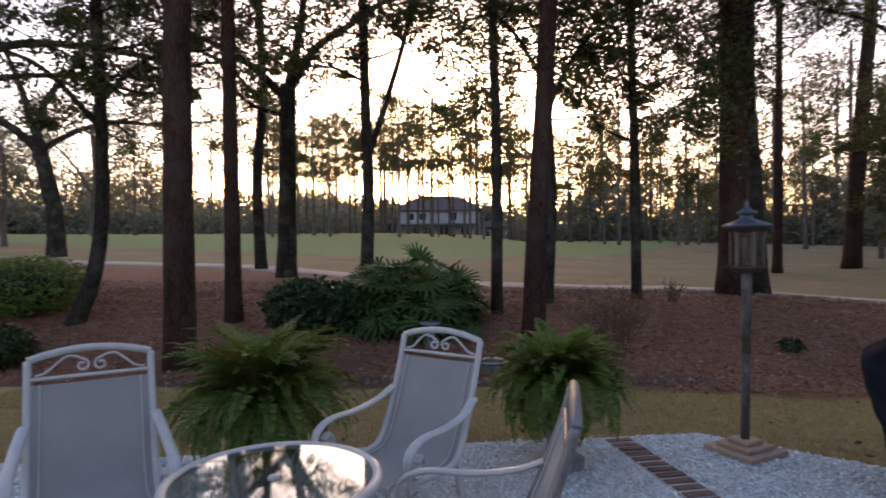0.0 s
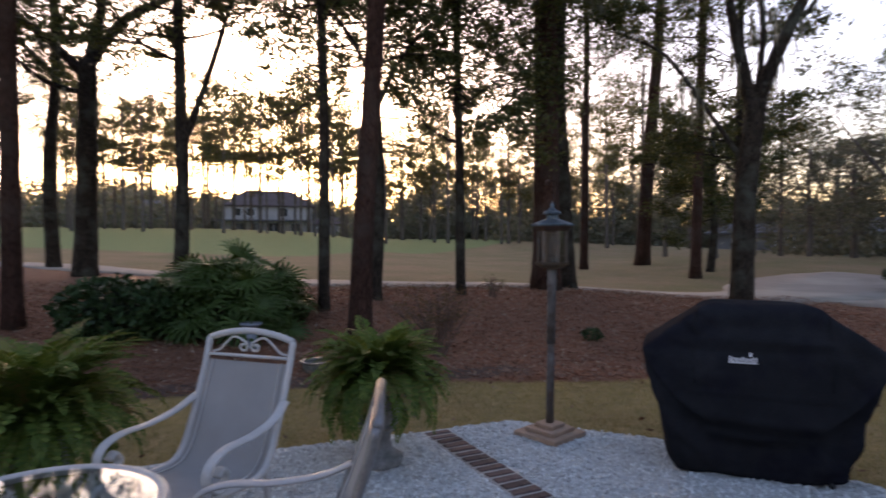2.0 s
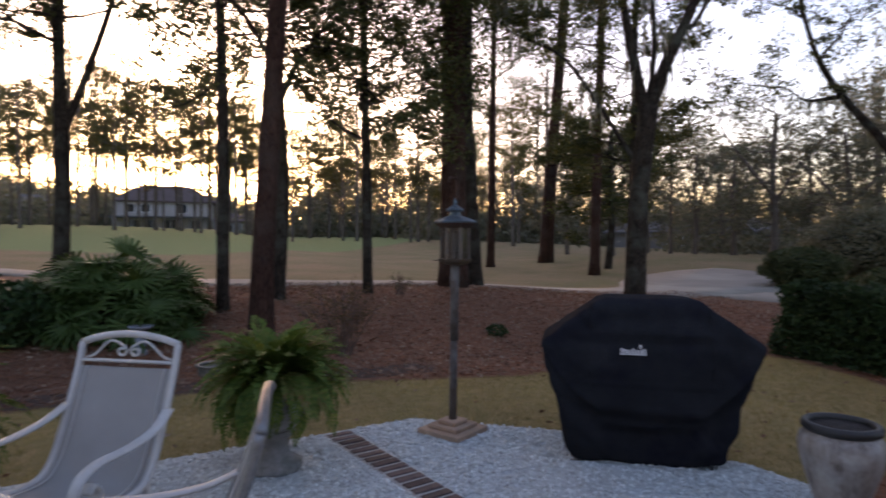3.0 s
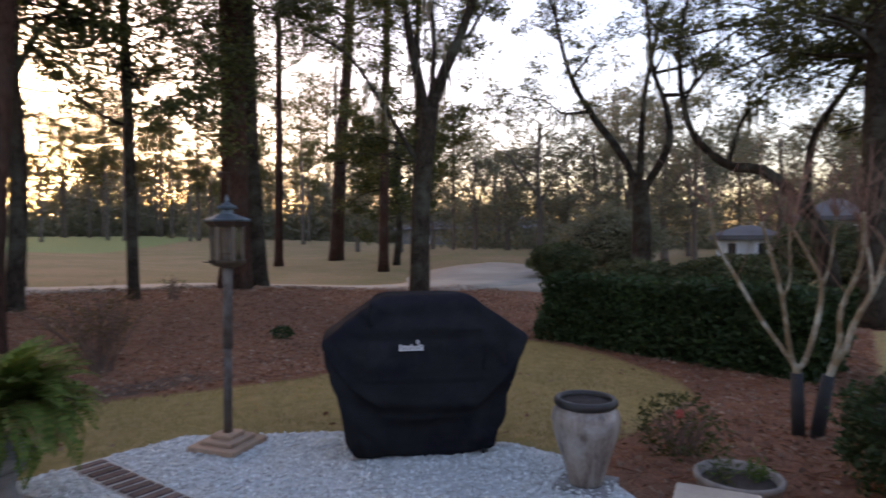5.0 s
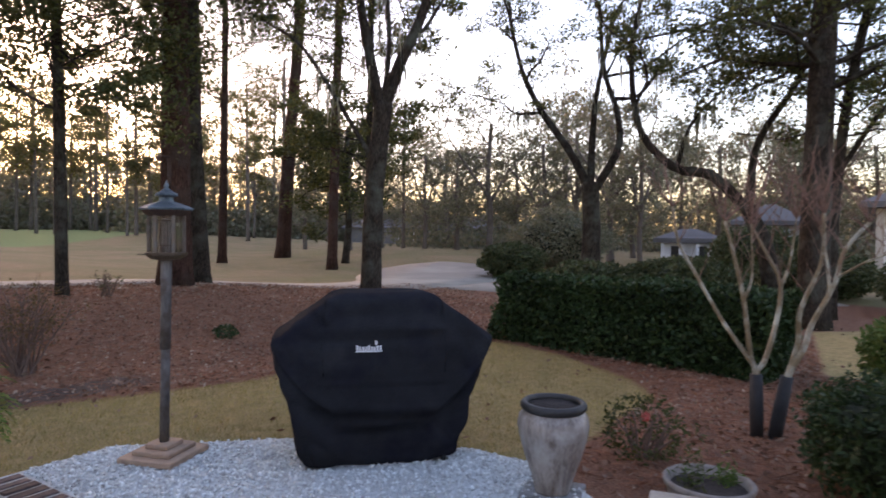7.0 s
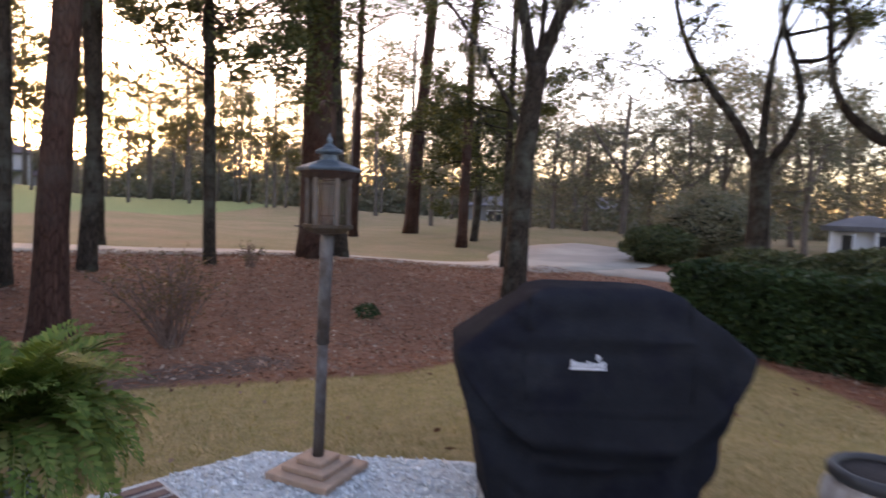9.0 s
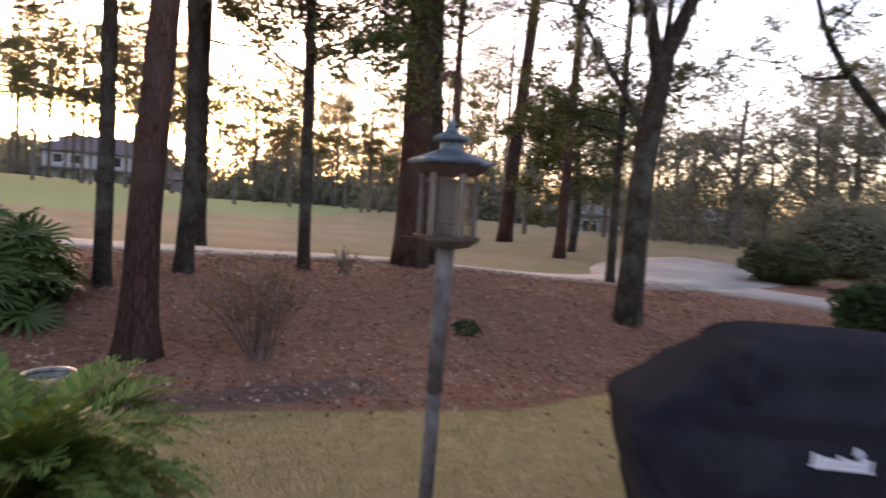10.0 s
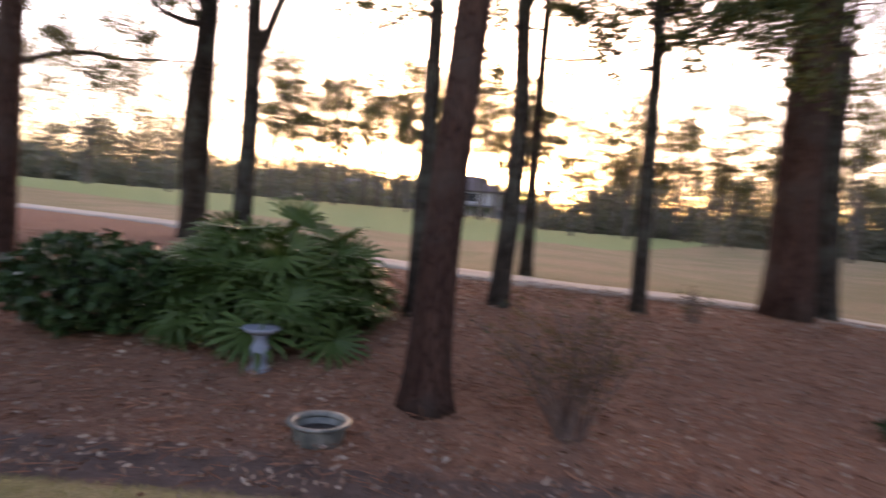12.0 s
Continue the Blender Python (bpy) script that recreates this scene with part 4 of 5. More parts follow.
def house(name, label, x, y, yaw, w, d, h, rise, wall, roof, rows):
    """A house with walls, a hipped roof with eaves, and windows (across, up, width, height) on its front, which faces -y before turning."""
    root = thing(name, label, "house", pose(x, y, gz(x, y) - 0.9, 0, 0, yaw))
    part("wall", block(w, d, h, 0.02, (0, 0, h / 2)), wall, root)
    e = 0.5
    q = [(-w / 2 - e, -d / 2 - e, h), (w / 2 + e, -d / 2 - e, h), (w / 2 + e, d / 2 + e, h), (-w / 2 - e, d / 2 + e, h)]
    q = [(a, b, c + 0.03) for a, b, c in q] + [(a, b, c + 0.25) for a, b, c in q] + [(-w / 2 + d * 0.4, 0, h + rise), (w / 2 - d * 0.4, 0, h + rise)]
    part("roof", mesh_of("roof", q, [(3, 2, 1, 0), (0, 1, 5, 4), (1, 2, 6, 5), (2, 3, 7, 6), (3, 0, 4, 7), (4, 5, 9, 8), (6, 7, 8, 9), (5, 6, 9), (7, 4, 8)]), roof, root)
    for a, u, ww, hh in rows:
        fr = part("window", block(ww + 0.2, 0.12, hh + 0.2, 0.02, (a, -d / 2 - 0.04, u)), M_TRIM, root)
        part("pane", block(ww, 0.06, hh, 0.01, (a, -d / 2 - 0.1, u)), M_PANE, fr)
    return root


def wall_patch(root, w, d, h, at, mat, name="wing"):
    return part(name, block(w, d, h, 0.03, at), mat, root)


def build_houses():
    a = house("golf_house", "white two-storey house with a brown hipped roof across the course", -0.5, 118, 0, 15, 9, 5.6, 3.2, M_WALL_WHITE, M_ROOF_BROWN, [(-5.5, 4.6, 1.3, 1.3), (-3.2, 4.6, 1.3, 1.3), (2.4, 4.6, 1.6, 1.5), (-5, 1.6, 1.2, 2), (-2.4, 1.6, 1.2, 2), (0.6, 1.6, 2.4, 2.1), (4.6, 1.6, 1.4, 1.9)])
    wall_patch(a, 15.6, 2.4, 0.25, (-1, -5.6, 3.1), M_ROOF, "porch_roof")
    for i in range(6):
        part("porch_post", block(0.22, 0.22, 3, 0.02, (-8 + i * 2.9, -6.5, 1.5)), M_WALL_GREY, a)
    house("golf_house", "low white wing with tall windows beside the trees", 10.5, 119, 0, 8, 8, 3.4, 1.8, M_WALL_GREY, M_ROOF_BROWN, [(-2, 1.9, 0.9, 1.9), (-0.6, 1.9, 0.9, 1.9), (2, 1.9, 0.9, 1.9)])
    house("golf_house", "grey house half hidden by pines across the course", -21, 121, 5, 14, 9, 4, 2.6, M_WALL_GREY, M_ROOF, [(-4, 1.8, 1.4, 1.8), (0, 1.8, 1.6, 2), (4, 3.8, 1.2, 1.2)])
    house("golf_house", "pale grey-roofed house at the far edge of the course", -73, 100, 30, 13, 9, 4.6, 2.8, M_WALL_WHITE, M_ROOF, [(-4, 1.8, 1.4, 1.8), (-1, 1.8, 1.4, 1.8), (3, 1.8, 2, 1.9), (1, 3.9, 1, 1)])
    house("golf_house", "low grey house among the far trees", -57, 104, 25, 12, 8, 3.4, 2, M_WALL_GREY, M_ROOF, [(-3, 1.7, 1.4, 1.6), (2, 1.7, 1.8, 1.6)])
    house("golf_house", "small grey-roofed cottage at the edge of the woods", 46, 98, -25, 9, 7, 2.8, 2, M_WALL_GREY, M_ROOF, [(-2, 1.6, 1.2, 1.3), (2, 1.6, 1.2, 1.3)])
    house("golf_house", "long low grey house behind the trees", 55, 50, -48, 20, 8, 2.6, 1.8, M_WALL_GREY, M_ROOF, [(-7, 1.5, 1.6, 1.4), (-3, 1.5, 1.6, 1.4), (2, 1.5, 1.6, 1.4), (7, 1.5, 1.6, 1.4)])
    p = house("neighbour_house", "small white pavilion with a grey hipped roof behind the hedge", 32.6, 11.5, -71, 2.4, 2.2, 2.0, 0.75, M_TRIM, M_ROOF, [(-0.6, 1.3, 0.5, 1.1), (0.6, 1.3, 0.5, 1.1)])
    for a in (-1.25, -0.4, 0.4, 1.25):
        part("porch_post", block(0.14, 0.14, 2.0, 0.02, (a, -1.45, 1.0)), M_TRIM, p)
    house("neighbour_house", "white gabled house half hidden among the trees", 37.0, 8.7, -76, 2.8, 3, 3.1, 1.2, M_WALL_WHITE, M_ROOF, [(-0.7, 2.4, 0.6, 0.8), (0.5, 2.4, 0.6, 0.8)])
    house("neighbour_house", "large beige house with a grey shingle roof", 33, -2.6, -86, 12, 10, 3.6, 2.4, M_WALL_BEIGE, M_ROOF, [(-5.2, 1.9, 0.9, 1.7), (-4.0, 1.9, 0.9, 1.7), (-2.4, 1.9, 0.9, 1.7), (1, 1.9, 1.6, 1.9), (4, 1.9, 1.6, 1.9)])


plant_copies()
far_woods()
build_houses()


# ---- shrubs ----
def leafy_blob(name, label, x, y, size, count, leaf, seed, length=0.07, width=0.035, core=0.72, square=2.0, base=0.0, twigs=9, category="shrub"):
    """A shrub: stems, a near-black solid painting the shade inside, and a shell of leaves with an uneven outline."""
    rng = np.random.default_rng(seed)
    root = thing(name, label, category, pose(x, y, gz(x, y) - 0.02))
    sx, sy, sz = size

    def shell(u, k):
        s = np.abs(u) ** square
        u = u / (s.sum(axis=1) ** (1 / square))[:, None]
        bump = np.array([1 + 0.16 * noise.noise((p[0] * 2.3 + seed, p[1] * 2.3, p[2] * 2.3)) + 0.1 * noise.noise((p[0] * 6, p[1] * 6, p[2] * 6 + seed)) for p in u])[:, None]
        return u * bump * k
    u = shell(rng.normal(size=(count, 3)), rng.uniform(0.74, 1.03, (count, 1)))
    c = u * np.array([sx / 2, sy / 2, sz / 2]) + np.array([0, 0, sz / 2 + base])
    c = c[c[:, 2] > 0.02]
    part("foliage", quads("foliage", leaf_quads(rng, c, length, width, 0.1, 0.1)), leaf, root)
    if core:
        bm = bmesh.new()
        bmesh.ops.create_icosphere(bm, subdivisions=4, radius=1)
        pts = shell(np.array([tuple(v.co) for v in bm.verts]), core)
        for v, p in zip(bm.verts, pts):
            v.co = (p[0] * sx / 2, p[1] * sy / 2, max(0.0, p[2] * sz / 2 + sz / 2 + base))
        part("inner_mass", bm, M_INNERSHADE, root)
    for i in range(twigs):
        a = rng.uniform(0, 6.28)
        part("stem", soft(tube(wander(rng, (rng.normal() * sx * 0.06, rng.normal() * sy * 0.06, 0), (math.cos(a) * 0.5, math.sin(a) * 0.5, 1), sz * 0.75, 5, 0.15), [0.014, 0.012, 0.01, 0.008, 0.006, 0.004], 5)), M_TWIG, root)
    return root


def box_hedge():
    """Long clipped hedge, in a row along the side lawn."""
    rng = np.random.default_rng(60)
    le, wd, ht = 3.9, 1.15, 0.98
    root = thing("box_hedge", "long clipped dark-green hedge beside the lawn", "hedge", pose(8.45, 3.95, -0.14, 0, 0, 86))
    n = 30000
    face = rng.integers(0, 10, n)
    u, v = rng.uniform(-1, 1, n), rng.uniform(-1, 1, n)
    px = np.where(face < 8, u * le / 2, np.sign(u) * le / 2)
    py = np.where(face < 5, v * wd / 2, np.where(face < 8, np.sign(v) * wd / 2, v * wd / 2))
    w = rng.uniform(0, 1, n)
    pz = np.where(face < 3, ht, w * ht)
    py = np.where((face >= 3) & (face < 5), np.sign(v) * wd / 2, py)
    bump = np.array([noise.noise((x * 1.1, y * 2, z * 2)) * 0.14 + noise.noise((x * 4, y * 4, z * 4)) * 0.11 for x, y, z in zip(px, py, pz)])
    k = 1 + bump + rng.normal(0, 0.035, n)
    c = np.stack([px * (1 + (k - 1) * 0.3), py * k, pz * (1 + (k - 1) * 0.75) * 1.0], axis=1)
    c[:, 2] = np.maximum(0.05, c[:, 2])
    part("foliage", quads("foliage", leaf_quads(rng, c, 0.085, 0.045, 0, 0.1)), M_HEDGE, root)
    # added block in near-black, painted shade behind the hedge leaves
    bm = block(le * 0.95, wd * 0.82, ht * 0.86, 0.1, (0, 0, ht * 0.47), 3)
    part("inner_mass", bm, M_INNERSHADE, root)


def frond_mesh(rng, le, start):
    """One fern frond along +x: leaves at an angle and arches over, with paired leaflets."""
    n = 26
    bend = 1.0 + 1.1 * (1 - start / 90) + rng.uniform(-0.1, 0.4)
    p, pts = np.zeros(3), [np.zeros(3)]
    for i in range(n):
        a = radians(start) - bend * ((i + 0.5) / n) ** 1.15
        p = p + np.array([math.cos(a), rng.normal() * 0.03, math.sin(a)]) * le / n
        pts.append(p.copy())
    q = []
    for i in range(2, n):
        u = i / n
        d = pts[i + 1] - pts[i - 1]
        d /= np.linalg.norm(d)
        up = np.cross(d, np.array([0, 1, 0]))
        wl = 0.058 * min(1, (1.04 - u) * 3.2) * min(1, 0.45 + u * 3) * rng.uniform(0.85, 1.12)
        for s in (-1, 1):
            out = np.array([0, s, 0]) + d * 0.3 + up * (0.3 + rng.normal() * 0.15)
            out /= np.linalg.norm(out)
            hw = d * le / n * 0.6
            c = pts[i]
            q.append([c - hw, c + out * wl * 0.6 - hw, c + out * wl, c + out * wl * 0.6 + hw])
    for i in range(n):
        w = np.array([0, 0.002, 0])
        q.append([pts[i] - w, pts[i] + w, pts[i + 1] + w, pts[i + 1] - w])
    return quads("frond", np.array(q))


def fern(x, y, z, size, seed, label):
    rng = np.random.default_rng(seed)
    root = thing("boston_fern", label, "fern", pose(x, y, z))
    starts = [86, 78, 70, 62, 54, 45, 36, 27, 18, 8]
    fresh = [frond_mesh(rng, size * rng.uniform(0.85, 1.1), a) for a in starts]
    old = [frond_mesh(rng, size * 1.05, a) for a in (72, 30)]
    for me in fresh:
        me.materials.append(M_FERN)
    for me in old:
        me.materials.append(M_FERN_OLD)
    # near-black ball at the heart, painted shade between the fronds
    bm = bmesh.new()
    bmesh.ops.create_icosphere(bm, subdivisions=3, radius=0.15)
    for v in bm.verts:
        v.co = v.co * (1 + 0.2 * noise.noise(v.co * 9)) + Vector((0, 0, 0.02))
    part("crown", bm, M_INNERSHADE, root)
    for i in range(300):
        me = old[i % 2] if i % 9 == 0 else fresh[i % 10]
        ob = part("frond", me, None, root)
        rr, a = rng.uniform(0.01, 0.1), rng.uniform(0, 360)
        ob.matrix_basis = pose(rr * math.cos(radians(a)), rr * math.sin(radians(a)), rng.uniform(-0.03, 0.06), rng.uniform(-14, 14), rng.uniform(-8, 8), a + rng.uniform(-25, 25)) @ Matrix.Diagonal((*[rng.uniform(0.82, 1.12)] * 3, 1))
    return root


def stone_urn(x, y):
    prof = [(0.17, 0), (0.175, 0.02), (0.175, 0.05), (0.14, 0.07), (0.1, 0.1), (0.085, 0.15), (0.088, 0.2), (0.12, 0.235), (0.13, 0.25), (0.12, 0.265), (0.155, 0.3), (0.19, 0.37), (0.205, 0.44), (0.2, 0.47), (0.225, 0.49), (0.23, 0.51), (0.2, 0.515), (0.19, 0.45), (0.05, 0.43)]
    root = thing("stone_urn", "weathered grey stone urn on a round foot", "urn", pose(x, y, 0.012), "urns with ferns")
    part("bowl", soft(spun(prof[9:])), M_STONE, root)
    part("foot", soft(spun(prof[:10])), M_STONE, root)
    return root


def fan_mesh(rng, le, bend):
    """A palmetto leaf: stalk and a pleated fan of stiff pointed blades grown together at the hub and bent over there."""
    st = 0.62 * le
    cb, sb = math.cos(radians(bend)), math.sin(radians(bend))
    n = 13

    def at(a, rad, up=0.0):
        x, y, z = math.sin(a) * rad, math.cos(a) * rad, 0.2 * rad + up
        return (x, st + y * cb + z * sb, 0.03 + z * cb - y * sb)
    vs = [(-0.006, 0, 0), (0.006, 0, 0), (0.006, st, 0.03), (-0.006, st, 0.03)]
    fs = [(0, 1, 2, 3)]
    gap = radians(224) / n
    for i in range(n + 1):
        vs.append(at(-radians(112) + gap * i, le * 0.26 * rng.uniform(0.92, 1.08), -0.012))
    for i in range(n):
        a = -radians(112) + gap * (i + 0.5)
        bl = le * (0.56 + 0.1 * math.cos(a)) * rng.uniform(0.9, 1.08)
        k = len(vs)
        vs += [at(a, bl * 0.45, 0.012), at(a - gap * 0.2, bl * 0.78, -0.02 * bl), at(a + gap * 0.2, bl * 0.78, -0.02 * bl), at(a + rng.normal() * 0.04, bl, -0.18 * bl)]
        e0, e1 = 4 + i, 5 + i
        fs += [(3, e0, k, 2), (2, k, e1), (e0, k + 1, k), (k, k + 2, e1), (k, k + 1, k + 3, k + 2)]
    return mesh_of("fan", vs, fs)


def palmetto(x, y, seed, size, count, label):
    rng = np.random.default_rng(seed)
    root = thing("saw_palmetto", label, "palmetto", pose(x, y, gz(x, y) - 0.03))
    kinds = [fan_mesh(rng, s, b) for s, b in ((0.62, 15), (0.7, 40), (0.74, 65), (0.64, 90), (0.7, 110), (0.58, 30))]
    for me in kinds:
        me.materials.append(M_PALM)
    for i in range(count):
        a = rng.uniform(0, 2 * math.pi)
        rr = size[0] * math.sqrt(rng.uniform(0, 1))
        h = (size[1] - 0.75) * math.sqrt(max(0, 1 - (rr / size[0]) ** 2)) * rng.uniform(0.15, 1)
        tilt = 8 + 62 * rr / size[0] + rng.uniform(-14, 24)
        ob = part("fan", kinds[i % 6], None, root)
        out = math.degrees(a) - 90 + rng.uniform(-28, 28)
        ob.matrix_basis = pose(rr * 0.72 * math.cos(a), rr * 0.72 * math.sin(a), h, 0, 0, out) @ pose(0, 0, 0, 90 - tilt, rng.uniform(-35, 35), 0)
    for i in range(7):
        a = rng.uniform(0, 6.28)
        part("stem", soft(tube(wander(rng, (math.cos(a) * 0.35, math.sin(a) * 0.35, 0), (0, 0, 1), 0.55, 4, 0.2), 0.035, 7)), M_TWIG, root)
    return root


def twiggy(x, y, seed, height_, spread, label, count=26, leaf=M_RUSSET, leaves=260):
    rng = np.random.default_rng(seed)
    root = thing("bare_shrub", label, "shrub", pose(x, y, gz(x, y) - 0.02))
    tips = []
    for i in range(count):
        a = rng.uniform(0, 6.28)
        k = spread * rng.uniform(0.2, 1)
        ln = wander(rng, (rng.normal() * 0.05, rng.normal() * 0.05, 0), (math.cos(a) * k, math.sin(a) * k, 1), height_ * rng.uniform(0.7, 1.1), 7, 0.1)
        tubes = [tube(ln, [0.012 * (1 - j / 8) + 0.003 for j in range(8)], 5, False)]
        for j in (3, 4, 5, 6):
            b = wander(rng, ln[j], (math.cos(a) + rng.normal(), math.sin(a) + rng.normal(), 0.9), height_ * 0.3, 4, 0.2)
            tubes.append(tube(b, [0.006, 0.005, 0.004, 0.003, 0.002], 4, False))
            tips += [tuple(q) for q in b[2:]]
        part("stem", soft(join(tubes)), M_TWIG, root)
    tips = np.array(tips)
    c = tips[rng.integers(0, len(tips), leaves)] + rng.normal(size=(leaves, 3)) * 0.03
    part("foliage", quads("foliage", leaf_quads(rng, c, 0.04, 0.016)), leaf, root)
    return root


def crape_myrtle():
    rng = np.random.default_rng(70)
    x, y = 5.6, 1.6
    root = thing("crape_myrtle", "bare crape myrtle with peeling tan stems and black base wraps", "tree", pose(x, y, gz(x, y) - 0.02))
    fa = radians(68)

    def lp(s, h, d=0.0):
        return Vector((s * math.cos(fa) + d * math.sin(fa), -s * math.sin(fa) + d * math.cos(fa), h))
    left, right = [(0.0, 0), (-0.015, 0.5)], [(0.12, 0), (0.2, 0.5)]
    stems = [(0.024, left + [(-0.07, 0.64), (-0.26, 0.92, 0.05), (-0.44, 1.25, 0.1), (-0.6, 1.55, 0.1), (-0.65, 1.85, 0.15)]),
             (0.026, left + [(-0.06, 0.68), (-0.13, 1.13, -0.1), (-0.2, 1.42, -0.15), (-0.28, 1.72, -0.2)]),
             (0.026, left + [(0.04, 0.62), (0.13, 0.9, 0.1), (0.17, 1.22, 0.15), (0.08, 1.45, 0.2), (-0.02, 1.66, 0.25)]),
             (0.014, [(-0.13, 1.1, -0.1), (-0.08, 1.3, -0.15), (-0.1, 1.7, -0.2)]),
             (0.014, [(0.17, 1.2, 0.15), (0.22, 1.4, 0.1), (0.25, 1.75, 0.05)]),
             (0.026, right + [(0.27, 0.78), (0.26, 1.05, -0.1), (0.38, 1.42, -0.15), (0.38, 1.78, -0.2)]),
             (0.028, right + [(0.31, 0.74), (0.38, 0.92, 0.1), (0.53, 1.25, 0.1), (0.6, 1.5, 0.15), (0.76, 1.72, 0.15)]),
             (0.014, [(0.5, 1.16, 0.1), (0.5, 1.4, 0.2), (0.46, 1.7, 0.25)]),
             (0.012, [(0.55, 1.3, 0.1), (0.7, 1.42, 0.0), (0.86, 1.5, -0.05)])]
    twigs = []
    for r0, st in stems:
        ln = curve_points([lp(*p) for p in st], 18)
        part("stem", soft(tube(ln, [r0 * (1 - 0.55 * i / 18) * (1 + 0.12 * noise.noise(ln[i] * 9)) for i in range(19)], 8)), M_MYRTLE, root)
        for i in (12, 15, 18, 18):
            for k in range(6 if i == 18 else 2):
                b = wander(rng, ln[i], (rng.normal() * 0.55, rng.normal() * 0.55, 1.2), rng.uniform(0.25, 0.8), 5, 0.07)
                twigs.append(tube(b, [0.0045, 0.0036, 0.003, 0.0024, 0.0018, 0.0012], 4, False))
                if k % 2:
                    c = wander(rng, b[2], (rng.normal() * 0.8, rng.normal() * 0.8, 1.0), 0.28, 4, 0.12)
                    twigs.append(tube(c, [0.003, 0.0026, 0.002, 0.0016, 0.001], 4, False))
    tagged(part("twigwork", soft(join(twigs)), M_MYRTLE_TIP, root, "thin reddish twigs"), kind="stuff")
    for (a, h0), (b, h1) in (left, right):
        part("wrap", soft(tube([lp(a, 0.0), lp(a * 0.5 + b * 0.5, 0.26), lp(b, 0.52)], [0.05, 0.052, 0.047], 14)), M_WRAP, root, "black protective trunk wrap")


box_hedge()
leafy_blob("clipped_shrub", "dense clipped dark-green shrub in the mulch bed", 4.86, 0.52, (1.15, 1.2, 0.72), 9000, M_HEDGE, 61, 0.06, 0.022, square=3.2)
leafy_blob("light_shrub", "fresh light-green shrub at the edge of the side lawn", 7.9, 0.75, (0.95, 0.95, 0.75), 3600, M_BRIGHTLEAF, 62, 0.08, 0.03, core=0.6, base=0.15)
leafy_blob("camellia_bush", "dark glossy broad-leaved bush beside the palmettos", -2.05, 9.5, (1.6, 1.3, 0.95), 2300, M_CAMELLIA, 63, 0.14, 0.07, core=0.5)
leafy_blob("golden_shrub", "yellow-green shrub on the mulch bank", -7.4, 10.6, (2.3, 1.9, 1.05), 6000, M_BRIGHTLEAF, 64, 0.09, 0.04, core=0.66)
leafy_blob("low_shrub", "low dark shrub at the foot of the bank", -6.2, 8.1, (1.3, 1.2, 0.6), 3500, M_HEDGE, 65, 0.08, 0.04)
leafy_blob("woodland_shrub", "tall dark evergreen shrub behind the hedge", 13.6, 7.2, (2.4, 2.4, 1.15), 10000, M_THICKET, 66, 0.12, 0.06)
leafy_blob("woodland_shrub", "broad dark evergreen mass behind the hedge", 14.6, 5.4, (3.0, 2.8, 1.2), 11000, M_THICKET, 67, 0.12, 0.06)
leafy_blob("woodland_shrub", "dull green shrub beyond the hedge", 17.8, 12.4, (2.4, 2.4, 1.2), 7000, M_THICKET, 68, 0.13, 0.07)
leafy_blob("woodland_shrub", "dark thicket screening the white gabled house", 27, 6.9, (4.4, 3.4, 2.2), 9000, M_THICKET, 76, 0.16, 0.08)
leafy_blob("woodland_shrub", "dark evergreen bush by the big pine", 16.5, 0.6, (3.5, 2.6, 1.4), 11000, M_THICKET, 69, 0.12, 0.06)
leafy_blob("woodland_shrub", "dark leafy screen beside the neighbour's house", 19.5, 3.6, (4.0, 3.0, 1.35), 9000, M_THICKET, 71, 0.14, 0.07)
leafy_blob("woodland_shrub", "loose woodland thicket below the oaks", 23, 13.5, (5.0, 4.0, 2.6), 12000, M_HAZYLEAF, 72, 0.16, 0.08)
leafy_blob("rose_bush", "small dark rose bush with one red bloom", 4.38, 2.02, (0.6, 0.55, 0.46), 750, M_OAKLEAF, 73, 0.045, 0.02, core=0, twigs=14)
leafy_blob("seedling_tuft", "small green tuft in the mulch", 4.95, 8.6, (0.34, 0.34, 0.22), 260, M_CAMELLIA, 74, 0.08, 0.03, core=0, twigs=3)
leafy_blob("seedling_tuft", "low green tuft near the oak", 7.1, 7.2, (0.4, 0.36, 0.22), 300, M_CAMELLIA, 75, 0.08, 0.03, core=0, twigs=3)
palmetto(-0.56, 10.45, 80, (1.05, 1.4), 200, "dense dark-green saw palmetto clump on the bank")
palmetto(-0.4, 9.95, 81, (0.7, 0.85), 50, "low dark-green saw palmetto fans")
twiggy(2.3, 8.15, 82, 1.0, 0.6, "sparse brown deciduous shrub on the bank", 28, M_RUSSET, 1500)
twiggy(4.3, 11.3, 83, 0.45, 0.6, "thin weedy sapling near the path", 10, M_OAKLEAF, 160)
crape_myrtle()
for (fx, fy, fs, fl) in ((0.79, 4.17, 90, "full green Boston fern with yellowing tips in a stone urn"), (-1.13, 3.75, 91, "large drooping Boston fern in a stone urn")):
    stone_urn(fx, fy)
    fern(fx, fy, 0.57, 0.5 if fs == 90 else 0.6, fs, fl)


